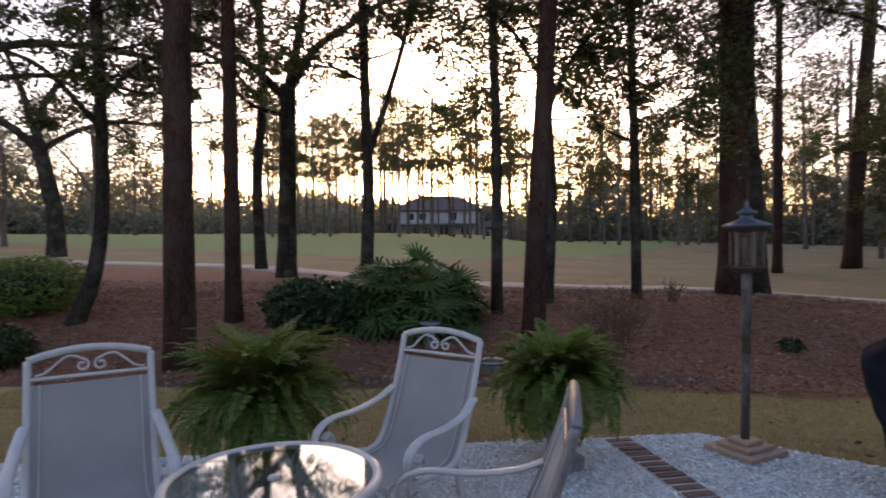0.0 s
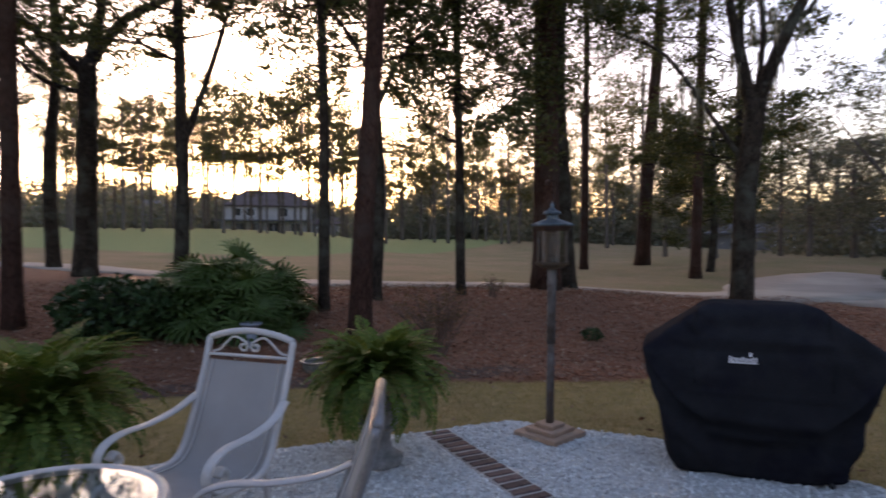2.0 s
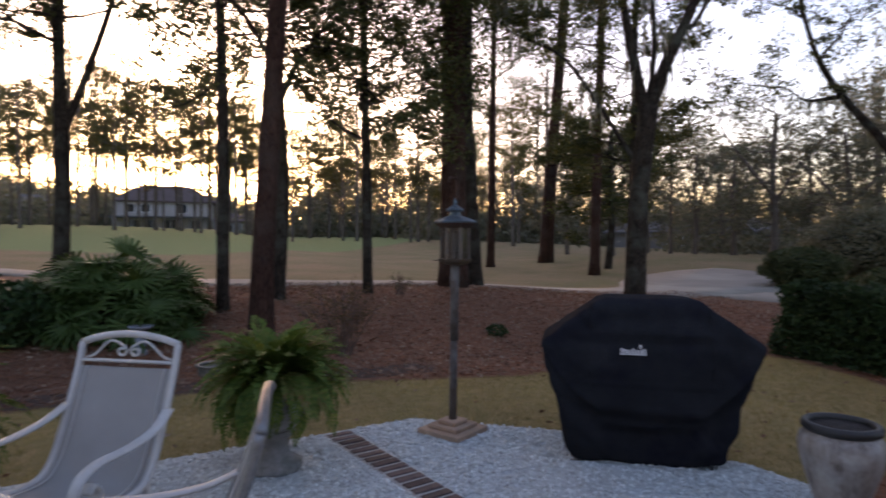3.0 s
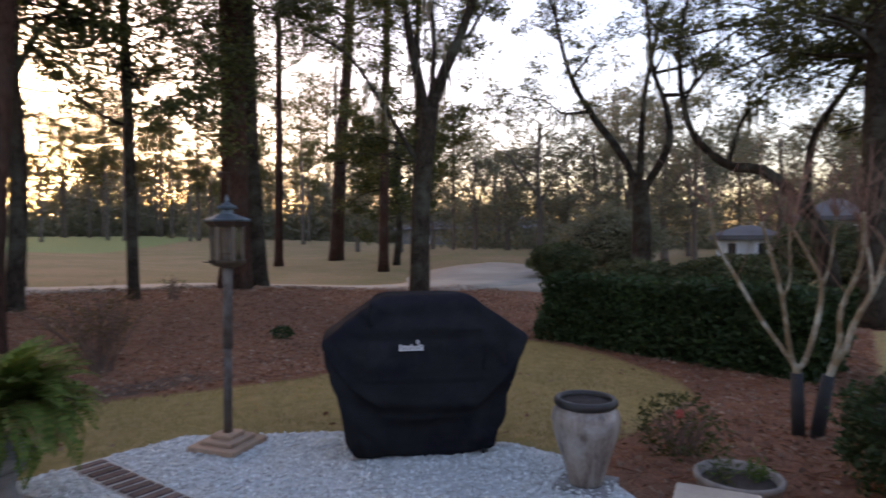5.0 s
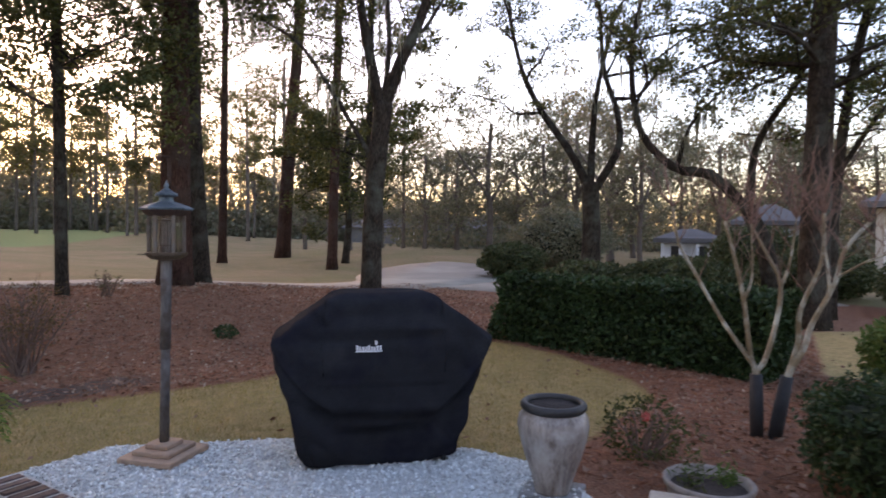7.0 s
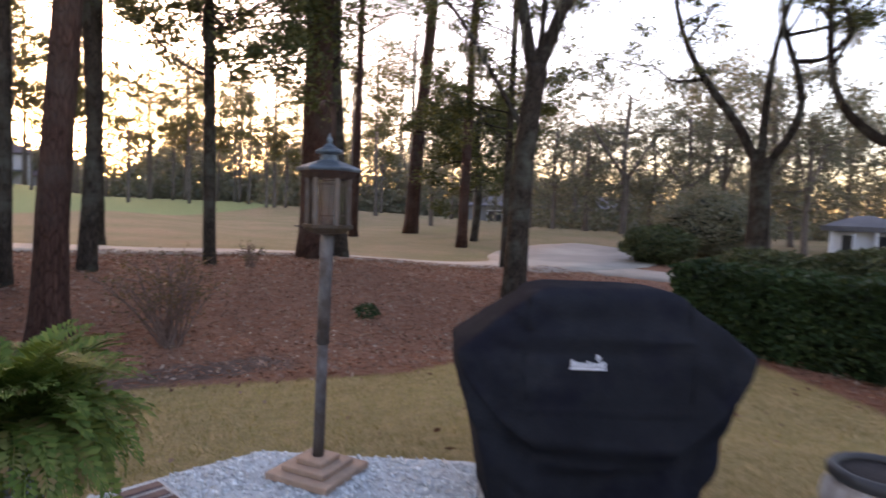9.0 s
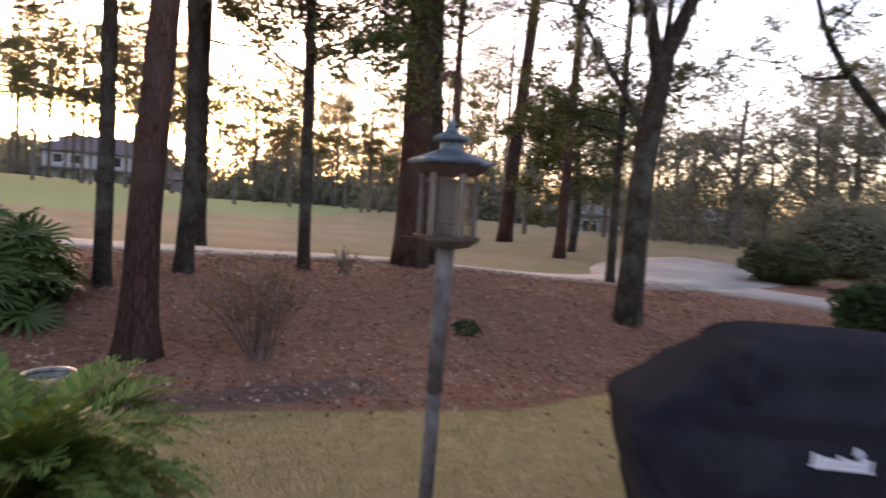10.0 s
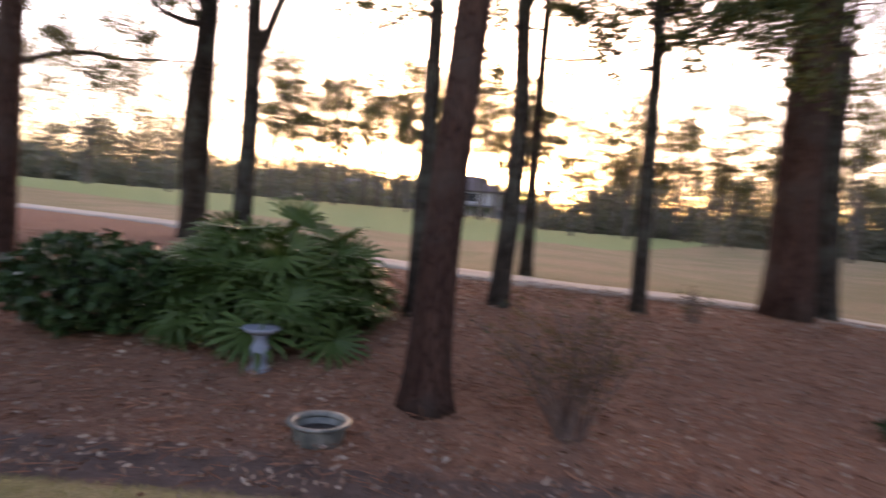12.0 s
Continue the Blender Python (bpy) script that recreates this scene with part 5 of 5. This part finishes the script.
# ---- patio things ----
def patio_chair(label, m, worn=False):
    """Sling chair: local front is -y, the foot of the seat's middle at the origin."""
    root = thing("patio_chair", label, "chair", m, "patio chairs round the glass table")
    paint = M_FRAME_WORN if worn else M_FRAME
    W = 0.265
    side = [(0, 0.44, 1.0), (0, 0.40, 0.86), (0, 0.30, 0.6), (0, 0.22, 0.45), (0, 0.12, 0.4), (0, -0.1, 0.415), (0, -0.27, 0.43), (0, -0.31, 0.4)]
    ln = curve_points(side, 40)
    for s in (-1, 1):
        part("side_rail", soft(tube([p + Vector((s * W, 0, 0)) for p in ln], 0.017, 8)), paint, root)
    vs, fs = [], []
    cloth = ln[5:38]
    for k, dz in ((0, 0.004), (1, -0.004)):
        for i, p in enumerate(cloth):
            for j in range(7):
                u = -1 + j / 3
                sag = 0.018 * (1 - u * u)
                vs.append((u * (W - 0.006), p.y + sag * (0.6 if p.z > 0.5 else 0) + dz * 0.8, p.z - sag * (0.2 if p.z > 0.5 else 1) + dz))
    n = len(cloth)
    for i in range(n - 1):
        for j in range(6):
            a = i * 7 + j
            fs.append((a, a + 1, a + 8, a + 7))
            b = n * 7 + a
            fs.append((b, b + 7, b + 8, b + 1))
    sl = part("sling", mesh_of("sling", vs, fs, True), M_SLING, root, "taupe woven mesh sling")
    for s in (-1, 1):
        part("seam", soft(tube([(s * (W - 0.05), p.y - 0.003, p.z + 0.006) for p in cloth], 0.004, 5)), M_FRAME, sl)
    arch = [(u * W, 0.44 + 0.004, 1.0 + 0.045 * (1 - u * u)) for u in [-1 + i / 8 for i in range(17)]]
    part("top_rail", soft(tube(arch, 0.018, 8)), paint, root)
    low = [(u * W, 0.415, 0.915) for u in (-1, -0.5, 0, 0.5, 1)]
    part("cross_rail", soft(tube(low, 0.009, 8)), paint, root)
    for s in (-1, 1):
        sp = []
        for i in range(30):
            u = i / 29
            a = -math.pi / 2 - u * 3.3 * math.pi
            r = 0.04 * (1 - 0.75 * u)
            sp.append((s * (0.04 + r * math.cos(a) * -1), 0.43, 0.962 + r * math.sin(a)))
        sp = [(s * 0.235, 0.43, 0.927), (s * 0.19, 0.43, 0.94), (s * 0.14, 0.43, 0.985), (s * 0.1, 0.43, 1.012), (s * 0.06, 0.43, 1.005)] + sp[9:]
        part("scroll", soft(tube(curve_points(sp, 60), 0.0065, 6)), paint, root)
        arm = [(s * (W + 0.01), 0.345, 0.71), (s * (W + 0.03), 0.22, 0.655), (s * (W + 0.035), 0.05, 0.63), (s * (W + 0.035), -0.12, 0.63), (s * (W + 0.035), -0.22, 0.6), (s * (W + 0.035), -0.255, 0.54), (s * (W + 0.035), -0.225, 0.475), (s * (W + 0.035), -0.165, 0.47), (s * (W + 0.035), -0.135, 0.515), (s * (W + 0.035), -0.165, 0.555), (s * (W + 0.035), -0.195, 0.53)]
        a = curve_points(arm, 48)
        part("armrest", soft(tube(a, 0.027, 10, True, 0.42)), M_FRAME, root)
        part("front_leg", soft(tube(curve_points([(s * (W + 0.035), -0.235, 0.49), (s * (W + 0.02), -0.22, 0.4), (s * (W + 0.01), -0.2, 0.2), (s * (W + 0.015), -0.24, 0.02)], 14), 0.017, 8)), paint, root)
        part("rear_leg", soft(tube(curve_points([(s * W, 0.2, 0.44), (s * W, 0.22, 0.25), (s * (W + 0.01), 0.3, 0.02)], 12), 0.017, 8)), paint, root)
        part("stretcher", soft(tube(curve_points([(s * (W + 0.01), -0.2, 0.2), (s * W, 0, 0.23), (s * W, 0.22, 0.22)], 10), 0.011, 6)), paint, root)
    return root


def glass_table(x, y):
    root = thing("glass_table", "round glass-topped patio table with a cream rim", "table", pose(x, y, 0.012))
    R = 0.385
    part("rim", soft(spun([(R - 0.035, 0.7), (R - 0.035, 0.716), (R - 0.012, 0.724), (R, 0.716), (R + 0.004, 0.7), (R - 0.008, 0.686), (R - 0.03, 0.69)], 64, True)), M_FRAME, root)
    part("glass_top", mesh_of("glass_top", *spun([(R - 0.033, 0.708), (R - 0.033, 0.716)], 64)), M_GLASS, root, "clear glass pane")
    part("centre_cap", soft(spun([(0.001, 0.7), (0.022, 0.702), (0.024, 0.712), (0.018, 0.722), (0.001, 0.724)], 24)), M_FRAME, root)
    for i in range(4):
        a = math.pi / 4 + i * math.pi / 2
        c, s = math.cos(a), math.sin(a)
        part("leg", soft(tube(curve_points([(c * 0.34, s * 0.34, 0.69), (c * 0.24, s * 0.24, 0.52), (c * 0.15, s * 0.15, 0.3), (c * 0.2, s * 0.2, 0.13), (c * 0.3, s * 0.3, 0.0)], 18), 0.015, 8)), M_FRAME, root)
    part("ring", soft(spun([(0.16, 0.3), (0.172, 0.305), (0.172, 0.295)], 32, True)), M_FRAME, root)


def grill():
    """Fabric-covered grill: narrow top, wide shoulders, drawn in to the hem, with folds."""
    c = Vector((3.178, 3.346, 0))
    root = thing("covered_grill", "barbecue grill under a fitted black cover", "grill", pose(c.x, c.y, 0.012, 0, 0, math.degrees(math.atan2(-0.6, 0.797))))
    rings = [(0.0, 0.5, 0.25), (0.03, 0.52, 0.27), (0.12, 0.545, 0.285), (0.22, 0.565, 0.29), (0.34, 0.585, 0.295), (0.45, 0.61, 0.295), (0.56, 0.65, 0.295), (0.66, 0.67, 0.295), (0.74, 0.7, 0.295), (0.79, 0.716, 0.295), (0.82, 0.716, 0.29), (0.84, 0.7, 0.285), (0.89, 0.632, 0.28), (0.95, 0.555, 0.268), (1.02, 0.45, 0.252), (1.08, 0.365, 0.23), (1.105, 0.33, 0.21), (1.115, 0.31, 0.195), (1.118, 0.2, 0.11), (1.118, 0.05, 0.03)]
    rz, rw, rd = zip(*rings)
    levels = [1.118 * i / 66 for i in range(66)] + [1.116, 1.118, 1.118]
    rings = [(z, np.interp(z, rz, rw), np.interp(z, rz, rd)) for z in levels]
    rings[-2], rings[-1] = (1.118, 0.2, 0.13), (1.118, 0.05, 0.03)
    n = 168
    vs, fs = [], []
    for i, (z, hw, hd) in enumerate(rings):
        for k in range(n):
            a = 2 * math.pi * k / n
            ca, sa = math.cos(a), math.sin(a)
            e = 0.17
            px, py = math.copysign(abs(ca) ** e, ca) * hw, math.copysign(abs(sa) ** e, sa) * hd
            flap = 0.27 + 0.5 * (abs(px) / 0.72) ** 2 + 0.03 * noise.noise((px * 4, py, 2))
            under = max(0.0, min(1.0, (flap - z) / 0.05))
            face = min(1, abs(py) / hd) ** 6
            o = -0.05 * under * face
            o += 0.04 * under * math.sin(px * 13 + 1.3 + z * 3) * (0.4 + noise.noise((px * 2, py * 2, z)))
            o += 0.012 * math.exp(-((z - flap - 0.02) / 0.025) ** 2) * face
            if z > 0.55:
                o += 0.026 * math.exp(-((abs(px) - 0.35) / 0.024) ** 2) * face
            if abs(px) < 0.36:
                o += 0.01 * max(0.0, min(1.0, (z - 0.83) / 0.02)) * face
            o += 0.03 * noise.noise((px * 3.1, py * 3.1, z * 3.4)) + 0.036 * (abs(noise.noise((px * 6 + z * 4, py * 6 + 4, z * 5))) - 0.2)
            if z > 1.1:
                o *= 0.35
            L = math.hypot(px / hw, py / hd) or 1
            dz = 0.016 * noise.noise((px * 3, py * 3, 5)) if z > 1.0 else 0
            hem = 0.0
            if z < 0.2:
                hem = (0.2 - z) / 0.2 * (0.035 * min(1, abs(px) / 0.5) ** 3 + 0.01 * math.sin(px * 17))
            low = max(0.0, 0.8 - z) / 0.8
            vs.append(((px + o * px / hw / L) * (0.99 - 0.02 * low) - 0.008 * low, py + o * py / hd / L * 1.3, z + dz + hem))
    for i in range(len(rings) - 1):
        for k in range(n):
            a, b = i * n + k, i * n + (k + 1) % n
            fs.append((a, b, b + n, a + n))
    fs.append(tuple(range((len(rings) - 1) * n, len(rings) * n)))
    cover = part("cover", mesh_of("cover", vs, fs, True), M_COVER, root, "creased black fabric cover")
    for u in (-0.33, 0.33):
        part("seam", soft(tube([(u, -0.19, 1.1), (u * 1.12, -0.262, 0.9), (u * 1.2, -0.302, 0.8), (u * 1.15, -0.31, 0.62)], 0.004, 5)), M_COVER, cover)
    lx, lz = -0.105, 0.79
    badge = part("badge", block(0.165, 0.005, 0.008, 0.002, (lx, -0.318, lz - 0.022)), M_BADGE, root, "small white badge with illegible lettering")
    for i in range(9):
        hh = (0.034, 0.026, 0.024, 0.022, 0.032, 0.024, 0.022, 0.03, 0.03)[i]
        part("letter_bar", block(0.0125, 0.005, hh, 0.002, (lx - 0.072 + i * 0.018, -0.3185, lz - 0.016 + hh / 2)), M_BADGE, badge)
    part("flame_mark", soft(tube([(lx + 0.042, -0.318, lz + 0.018), (lx + 0.046, -0.318, lz + 0.032), (lx + 0.038, -0.318, lz + 0.046)], [0.008, 0.009, 0.002], 8)), M_BADGE, badge)
    for sx in (-1, 1):
        for sy in (-1, 1):
            part("caster", soft(tube([(sx * 0.4 - 0.012, sy * 0.18, 0.03), (sx * 0.4 + 0.012, sy * 0.18, 0.03)], 0.03, 12)), M_WRAP, root)


def bird_feeder():
    root = thing("bird_feeder", "lantern-shaped bird feeder on a weathered leaning post", "bird feeder", pose(2.18, 4.37, 0.012, 0, 0, 27))
    for i, (s, z) in enumerate(((0.4, 0.02), (0.28, 0.056), (0.17, 0.088))):
        bm = block(s, s, (0.042, 0.034, 0.034)[i], 0.014, (0, 0, z), 3)
        part("base_step", bm, M_FEEDBASE, root)
    tz = 1.345
    m = pose(0, 0, 0, 0, 0, -27)
    lean = m @ Vector((-0.035, -0.11, 0))
    low, mid_, top = Vector((0, 0, 0.1)), lean * 0.52 + Vector((0, 0, 0.75)), lean + Vector((0, 0, tz - 0.02))
    part("post", soft(tube([low, low.lerp(mid_, 0.5), mid_], [0.031, 0.03, 0.029], 10)), M_POST, root)
    part("post_sleeve", soft(tube([mid_ - Vector((0, 0, 0.015)), mid_.lerp(top, 0.5), top], [0.034, 0.033, 0.035], 12)), M_POST, root, "upper sleeve of weathered post")
    f = lean

    def at(vf):
        return [(a * 0.9 + f.x, b * 0.9 + f.y, c + tz) for a, b, c in vf[0]], vf[1]

    def six(profile, closed=False):
        return mesh_of("six", *at(spun(profile, 6, closed)))
    tray = part("tray", six([(0.05, -0.03), (0.1, -0.022), (0.142, 0.004), (0.145, 0.02), (0.135, 0.022), (0.125, 0.012), (0.02, 0.012)]), M_BRONZE, root, "dark six-sided seed tray")
    for k in range(3):
        a = k * 2 * math.pi / 3 + 0.3
        part("perch", soft(at(tube([(0.12 * math.cos(a), 0.12 * math.sin(a), 0.006), (0.185 * math.cos(a), 0.185 * math.sin(a), 0.01)], 0.0035, 6))), M_BRONZE, tray)
    part("tube", six([(0.102, 0.014), (0.105, 0.014), (0.105, 0.262), (0.102, 0.262)], True), M_CLEAR, root, "clear cloudy plastic panes")
    part("seed_core", soft(at(spun([(0.034, 0.014), (0.036, 0.03), (0.036, 0.225), (0.03, 0.235), (0.02, 0.24)], 24))), M_SEED, root)
    for k in range(6):
        a = k * math.pi / 3
        ca, sa = math.cos(a), math.sin(a)
        bm = block(0.022, 0.022, 0.25, 0.003, (0.104, 0, 0.139), 1)
        bmesh.ops.rotate(bm, cent=(0, 0, 0), matrix=Matrix.Rotation(a, 3, "Z"), verts=bm.verts)
        bmesh.ops.translate(bm, vec=(f.x, f.y, tz), verts=bm.verts)
        part("upright", bm, M_FEEDWOOD, root)
        b0, b1 = a - math.pi / 6 - 0.22, a - math.pi / 6 + 0.22
        for b in (b0, b1):
            part("glazing_bar", soft(at(tube([(0.097 * math.cos(b), 0.097 * math.sin(b), 0.016), (0.097 * math.cos(b), 0.097 * math.sin(b), 0.26)], 0.002, 5))), M_BRONZE, root)
    for z in (0.064, 0.222):
        part("band", six([(0.099, z), (0.109, z), (0.109, z + 0.006), (0.099, z + 0.006)], True), M_BRONZE, root)
    roof = part("roof", six([(0.11, 0.29), (0.178, 0.292), (0.183, 0.3), (0.182, 0.306), (0.14, 0.322), (0.09, 0.338), (0.05, 0.35)]), M_VERDI, root, "blue-green weathered metal roof")
    part("soffit", six([(0.095, 0.252), (0.128, 0.254), (0.15, 0.272), (0.168, 0.291), (0.1, 0.291)]), M_RUST, roof, "dark brown stepped eave")
    part("neck", mesh_of("neck", *at(spun([(0.052, 0.345), (0.048, 0.374), (0.052, 0.38), (0.074, 0.382), (0.077, 0.39), (0.073, 0.4), (0.045, 0.41), (0.024, 0.426), (0.018, 0.432)], 12))), M_VERDI, root)
    part("finial", soft(at(spun([(0.018, 0.43), (0.013, 0.442), (0.018, 0.452), (0.012, 0.462), (0.006, 0.474), (0.003, 0.486)], 16))), M_VERDI, root)
    hanger = tube([(0.022, 0.0, 0.43), (0.024, 0.0, 0.52), (0.022, 0.002, 0.62), (0.016, 0.002, 0.636), (-0.045, 0.0, 0.64), (-0.056, 0.0, 0.63), (-0.056, 0.0, 0.6)], 0.026, 8, True, 0.18)
    turn = Matrix.Rotation(radians(-20), 3, "Z")
    part("hanger", soft(at(([turn @ Vector(v) for v in hanger[0]], hanger[1]))), M_RUST, root, "rusty bent strap hanger")
    part("cup", soft(at(spun([(0.02, -0.085), (0.03, -0.075), (0.034, -0.045), (0.03, -0.03), (0.022, -0.025)], 20))), M_CLEAR, root)


def glazed_urn(x, y):
    root = thing("glazed_urn", "tall empty glazed urn streaked grey and brown", "urn", pose(x, y, 0.02))
    prof = [(0.1, 0), (0.105, 0.02), (0.12, 0.08), (0.16, 0.2), (0.196, 0.32), (0.208, 0.39), (0.2, 0.44), (0.175, 0.475), (0.165, 0.485), (0.15, 0.48), (0.17, 0.4), (0.1, 0.1), (0.02, 0.06)]
    part("body", soft(spun(prof, 48)), M_GLAZE, root)
    part("rim", soft(spun([(0.152, 0.478), (0.178, 0.478), (0.192, 0.492), (0.193, 0.512), (0.18, 0.526), (0.158, 0.526), (0.15, 0.51)], 48, True)), M_GLAZE_DARK, root, "dark rolled rim")
    part("inside", soft(spun([(0.151, 0.5), (0.152, 0.45), (0.15, 0.36), (0.02, 0.34)], 40)), M_SOIL, root)
    slab = thing("paving_slab", "small grey slab under the glazed urn", "slab", pose(x, y, 0, 0, 0, 20))
    part("slab", block(0.34, 0.34, 0.04, 0.008, (0, 0, 0.0)), M_STONE, slab)


def planter(x, y):
    root = thing("planter_bowl", "round clay planter bowl of dark soil with seedlings", "planter", pose(x, y, gz(x, y) - 0.06))
    part("bowl", soft(spun([(0.15, 0), (0.18, 0.02), (0.215, 0.13), (0.225, 0.19), (0.238, 0.2), (0.242, 0.225), (0.228, 0.235), (0.21, 0.222), (0.2, 0.16), (0.1, 0.15)], 48)), M_BOWL, root)
    part("soil", soft(spun([(0.206, 0.17), (0.2, 0.185), (0.12, 0.195), (0.01, 0.19)], 32)), M_SOIL, root)
    rng = np.random.default_rng(95)
    for k, (a, b, h, n) in enumerate(((-0.09, 0.05, 0.28, 110), (0.11, -0.06, 0.12, 150), (0.02, 0.1, 0.15, 60))):
        c = np.stack([rng.normal(a, 0.04, n), rng.normal(b, 0.04, n), 0.19 + np.abs(rng.normal(0, h * 0.5, n))], axis=1)
        tagged(part("seedling", quads("seedling", leaf_quads(rng, c, 0.05, 0.012)), M_BRIGHTLEAF if k else M_OAKLEAF, root), kind="stuff")


def low_pot():
    x, y = 0.62, 7.75
    root = thing("glazed_pot", "empty celadon pot with a pale rim in the mulch", "pot", pose(x, y, gz(x, y) - 0.06))
    part("body", soft(spun([(0.13, 0.0), (0.145, 0.02), (0.17, 0.1), (0.175, 0.15), (0.17, 0.17), (0.155, 0.165), (0.15, 0.12), (0.02, 0.1)], 40)), M_CELADON, root)
    part("rim", soft(spun([(0.155, 0.165), (0.205, 0.178), (0.212, 0.192), (0.2, 0.2), (0.165, 0.195), (0.15, 0.18)], 40, True)), M_CELADON, root, "flared pale rim")
    part("soil", soft(spun([(0.152, 0.11), (0.15, 0.125), (0.02, 0.13)], 24)), M_SOIL, root)


def bird_bath():
    x, y = -0.2, 8.95
    root = thing("bird_bath", "small blue-grey stone bird bath by the palmettos", "bird bath", pose(x, y, gz(x, y) - 0.02))
    part("pedestal", soft(spun([(0.1, 0), (0.1, 0.03), (0.075, 0.05), (0.06, 0.1), (0.075, 0.16), (0.085, 0.2), (0.06, 0.24), (0.05, 0.28), (0.07, 0.32)], 24)), M_STATUE, root)
    part("basin", soft(spun([(0.07, 0.32), (0.13, 0.345), (0.16, 0.375), (0.155, 0.385), (0.13, 0.37), (0.02, 0.355)], 32)), M_STATUE, root)


glass_table(-0.61, 2.14)
patio_chair("cream metal patio chair with a taupe sling and scrolled back", pose(-0.27, 3.1, 0.012, 0, 0, -35))
patio_chair("cream scroll-backed sling chair standing before a fern", pose(-1.53, 2.62, 0.012, 0, 0, 30.7))
patio_chair("worn metal patio chair drawn up to the glass table", pose(0.0, 2.1, 0.012, 0, 0, -101), True)
grill()
bird_feeder()
glazed_urn(3.46, 2.17)
planter(3.86, 1.42)
low_pot()
bird_bath()
step_slab = thing("concrete_plinth", "low tan concrete plinth beside the planter bowl", "plinth", pose(3.18, 1.27, 0.12, 0, 0, 20))
part("slab", block(0.46, 0.4, 0.26, 0.015, (0, 0, 0)), M_SLAB, step_slab)
bloom = leafy_blob("rose_bloom", "single red bloom on the rose bush", 4.22, 1.93, (0.05, 0.05, 0.05), 40, M_RED, 99, 0.03, 0.02, core=0, base=0.33, twigs=1, category="flower")

# the wall of the house behind the walker
hw = flat_plate("wall_house", [(-9, -2.6), (6, -2.6), (6, -2.35), (-9, -2.35)], -0.1, 3.2, M_WALL_BEIGE)
tagged(hw, "plain beige house wall behind the patio", "wall", kind="structure")

# ---- pieces and strewn stuff ----
build_chips()
scatter_ground()


def brick_band():
    d = (BRICK_B - BRICK_A).normalized()
    L = (BRICK_B - BRICK_A).length
    mid_ = (BRICK_A + BRICK_B) / 2
    rz = math.degrees(math.atan2(d.y, d.x))
    root = thing("brick_edging", "band of dark red-brown paver bricks across the gravel", "brick edging", pose(mid_.x, mid_.y, 0.0, 0, 0, rz), kind="structure")
    part("mortar_bed", block(L, BRICK_W + 0.02, 0.06, 0.004, (0, 0, -0.018)), M_MORTAR, root)
    n = int(L / 0.098)
    rng = np.random.default_rng(98)
    shapes = []
    for k in range(4):
        bm = block(0.072, BRICK_W - 0.004, 0.05, 0.006, (0, 0, 0), 1)
        for v in bm.verts:
            v.co += Vector(rng.normal(size=3)) * 0.0015
        m2 = bpy.data.meshes.new("brick")
        bm.to_mesh(m2)
        bm.free()
        m2.materials.append(M_BRICK)
        shapes.append(m2)
    for i in range(n):
        ob = part("brick", shapes[i % 4], M_BRICK, root)
        ob.matrix_basis = pose(-L / 2 + (i + 0.5) * L / n, rng.normal() * 0.002, -0.004 + rng.normal() * 0.002, rng.normal() * 0.6, rng.normal() * 0.6, rng.normal() * 0.8)


brick_band()
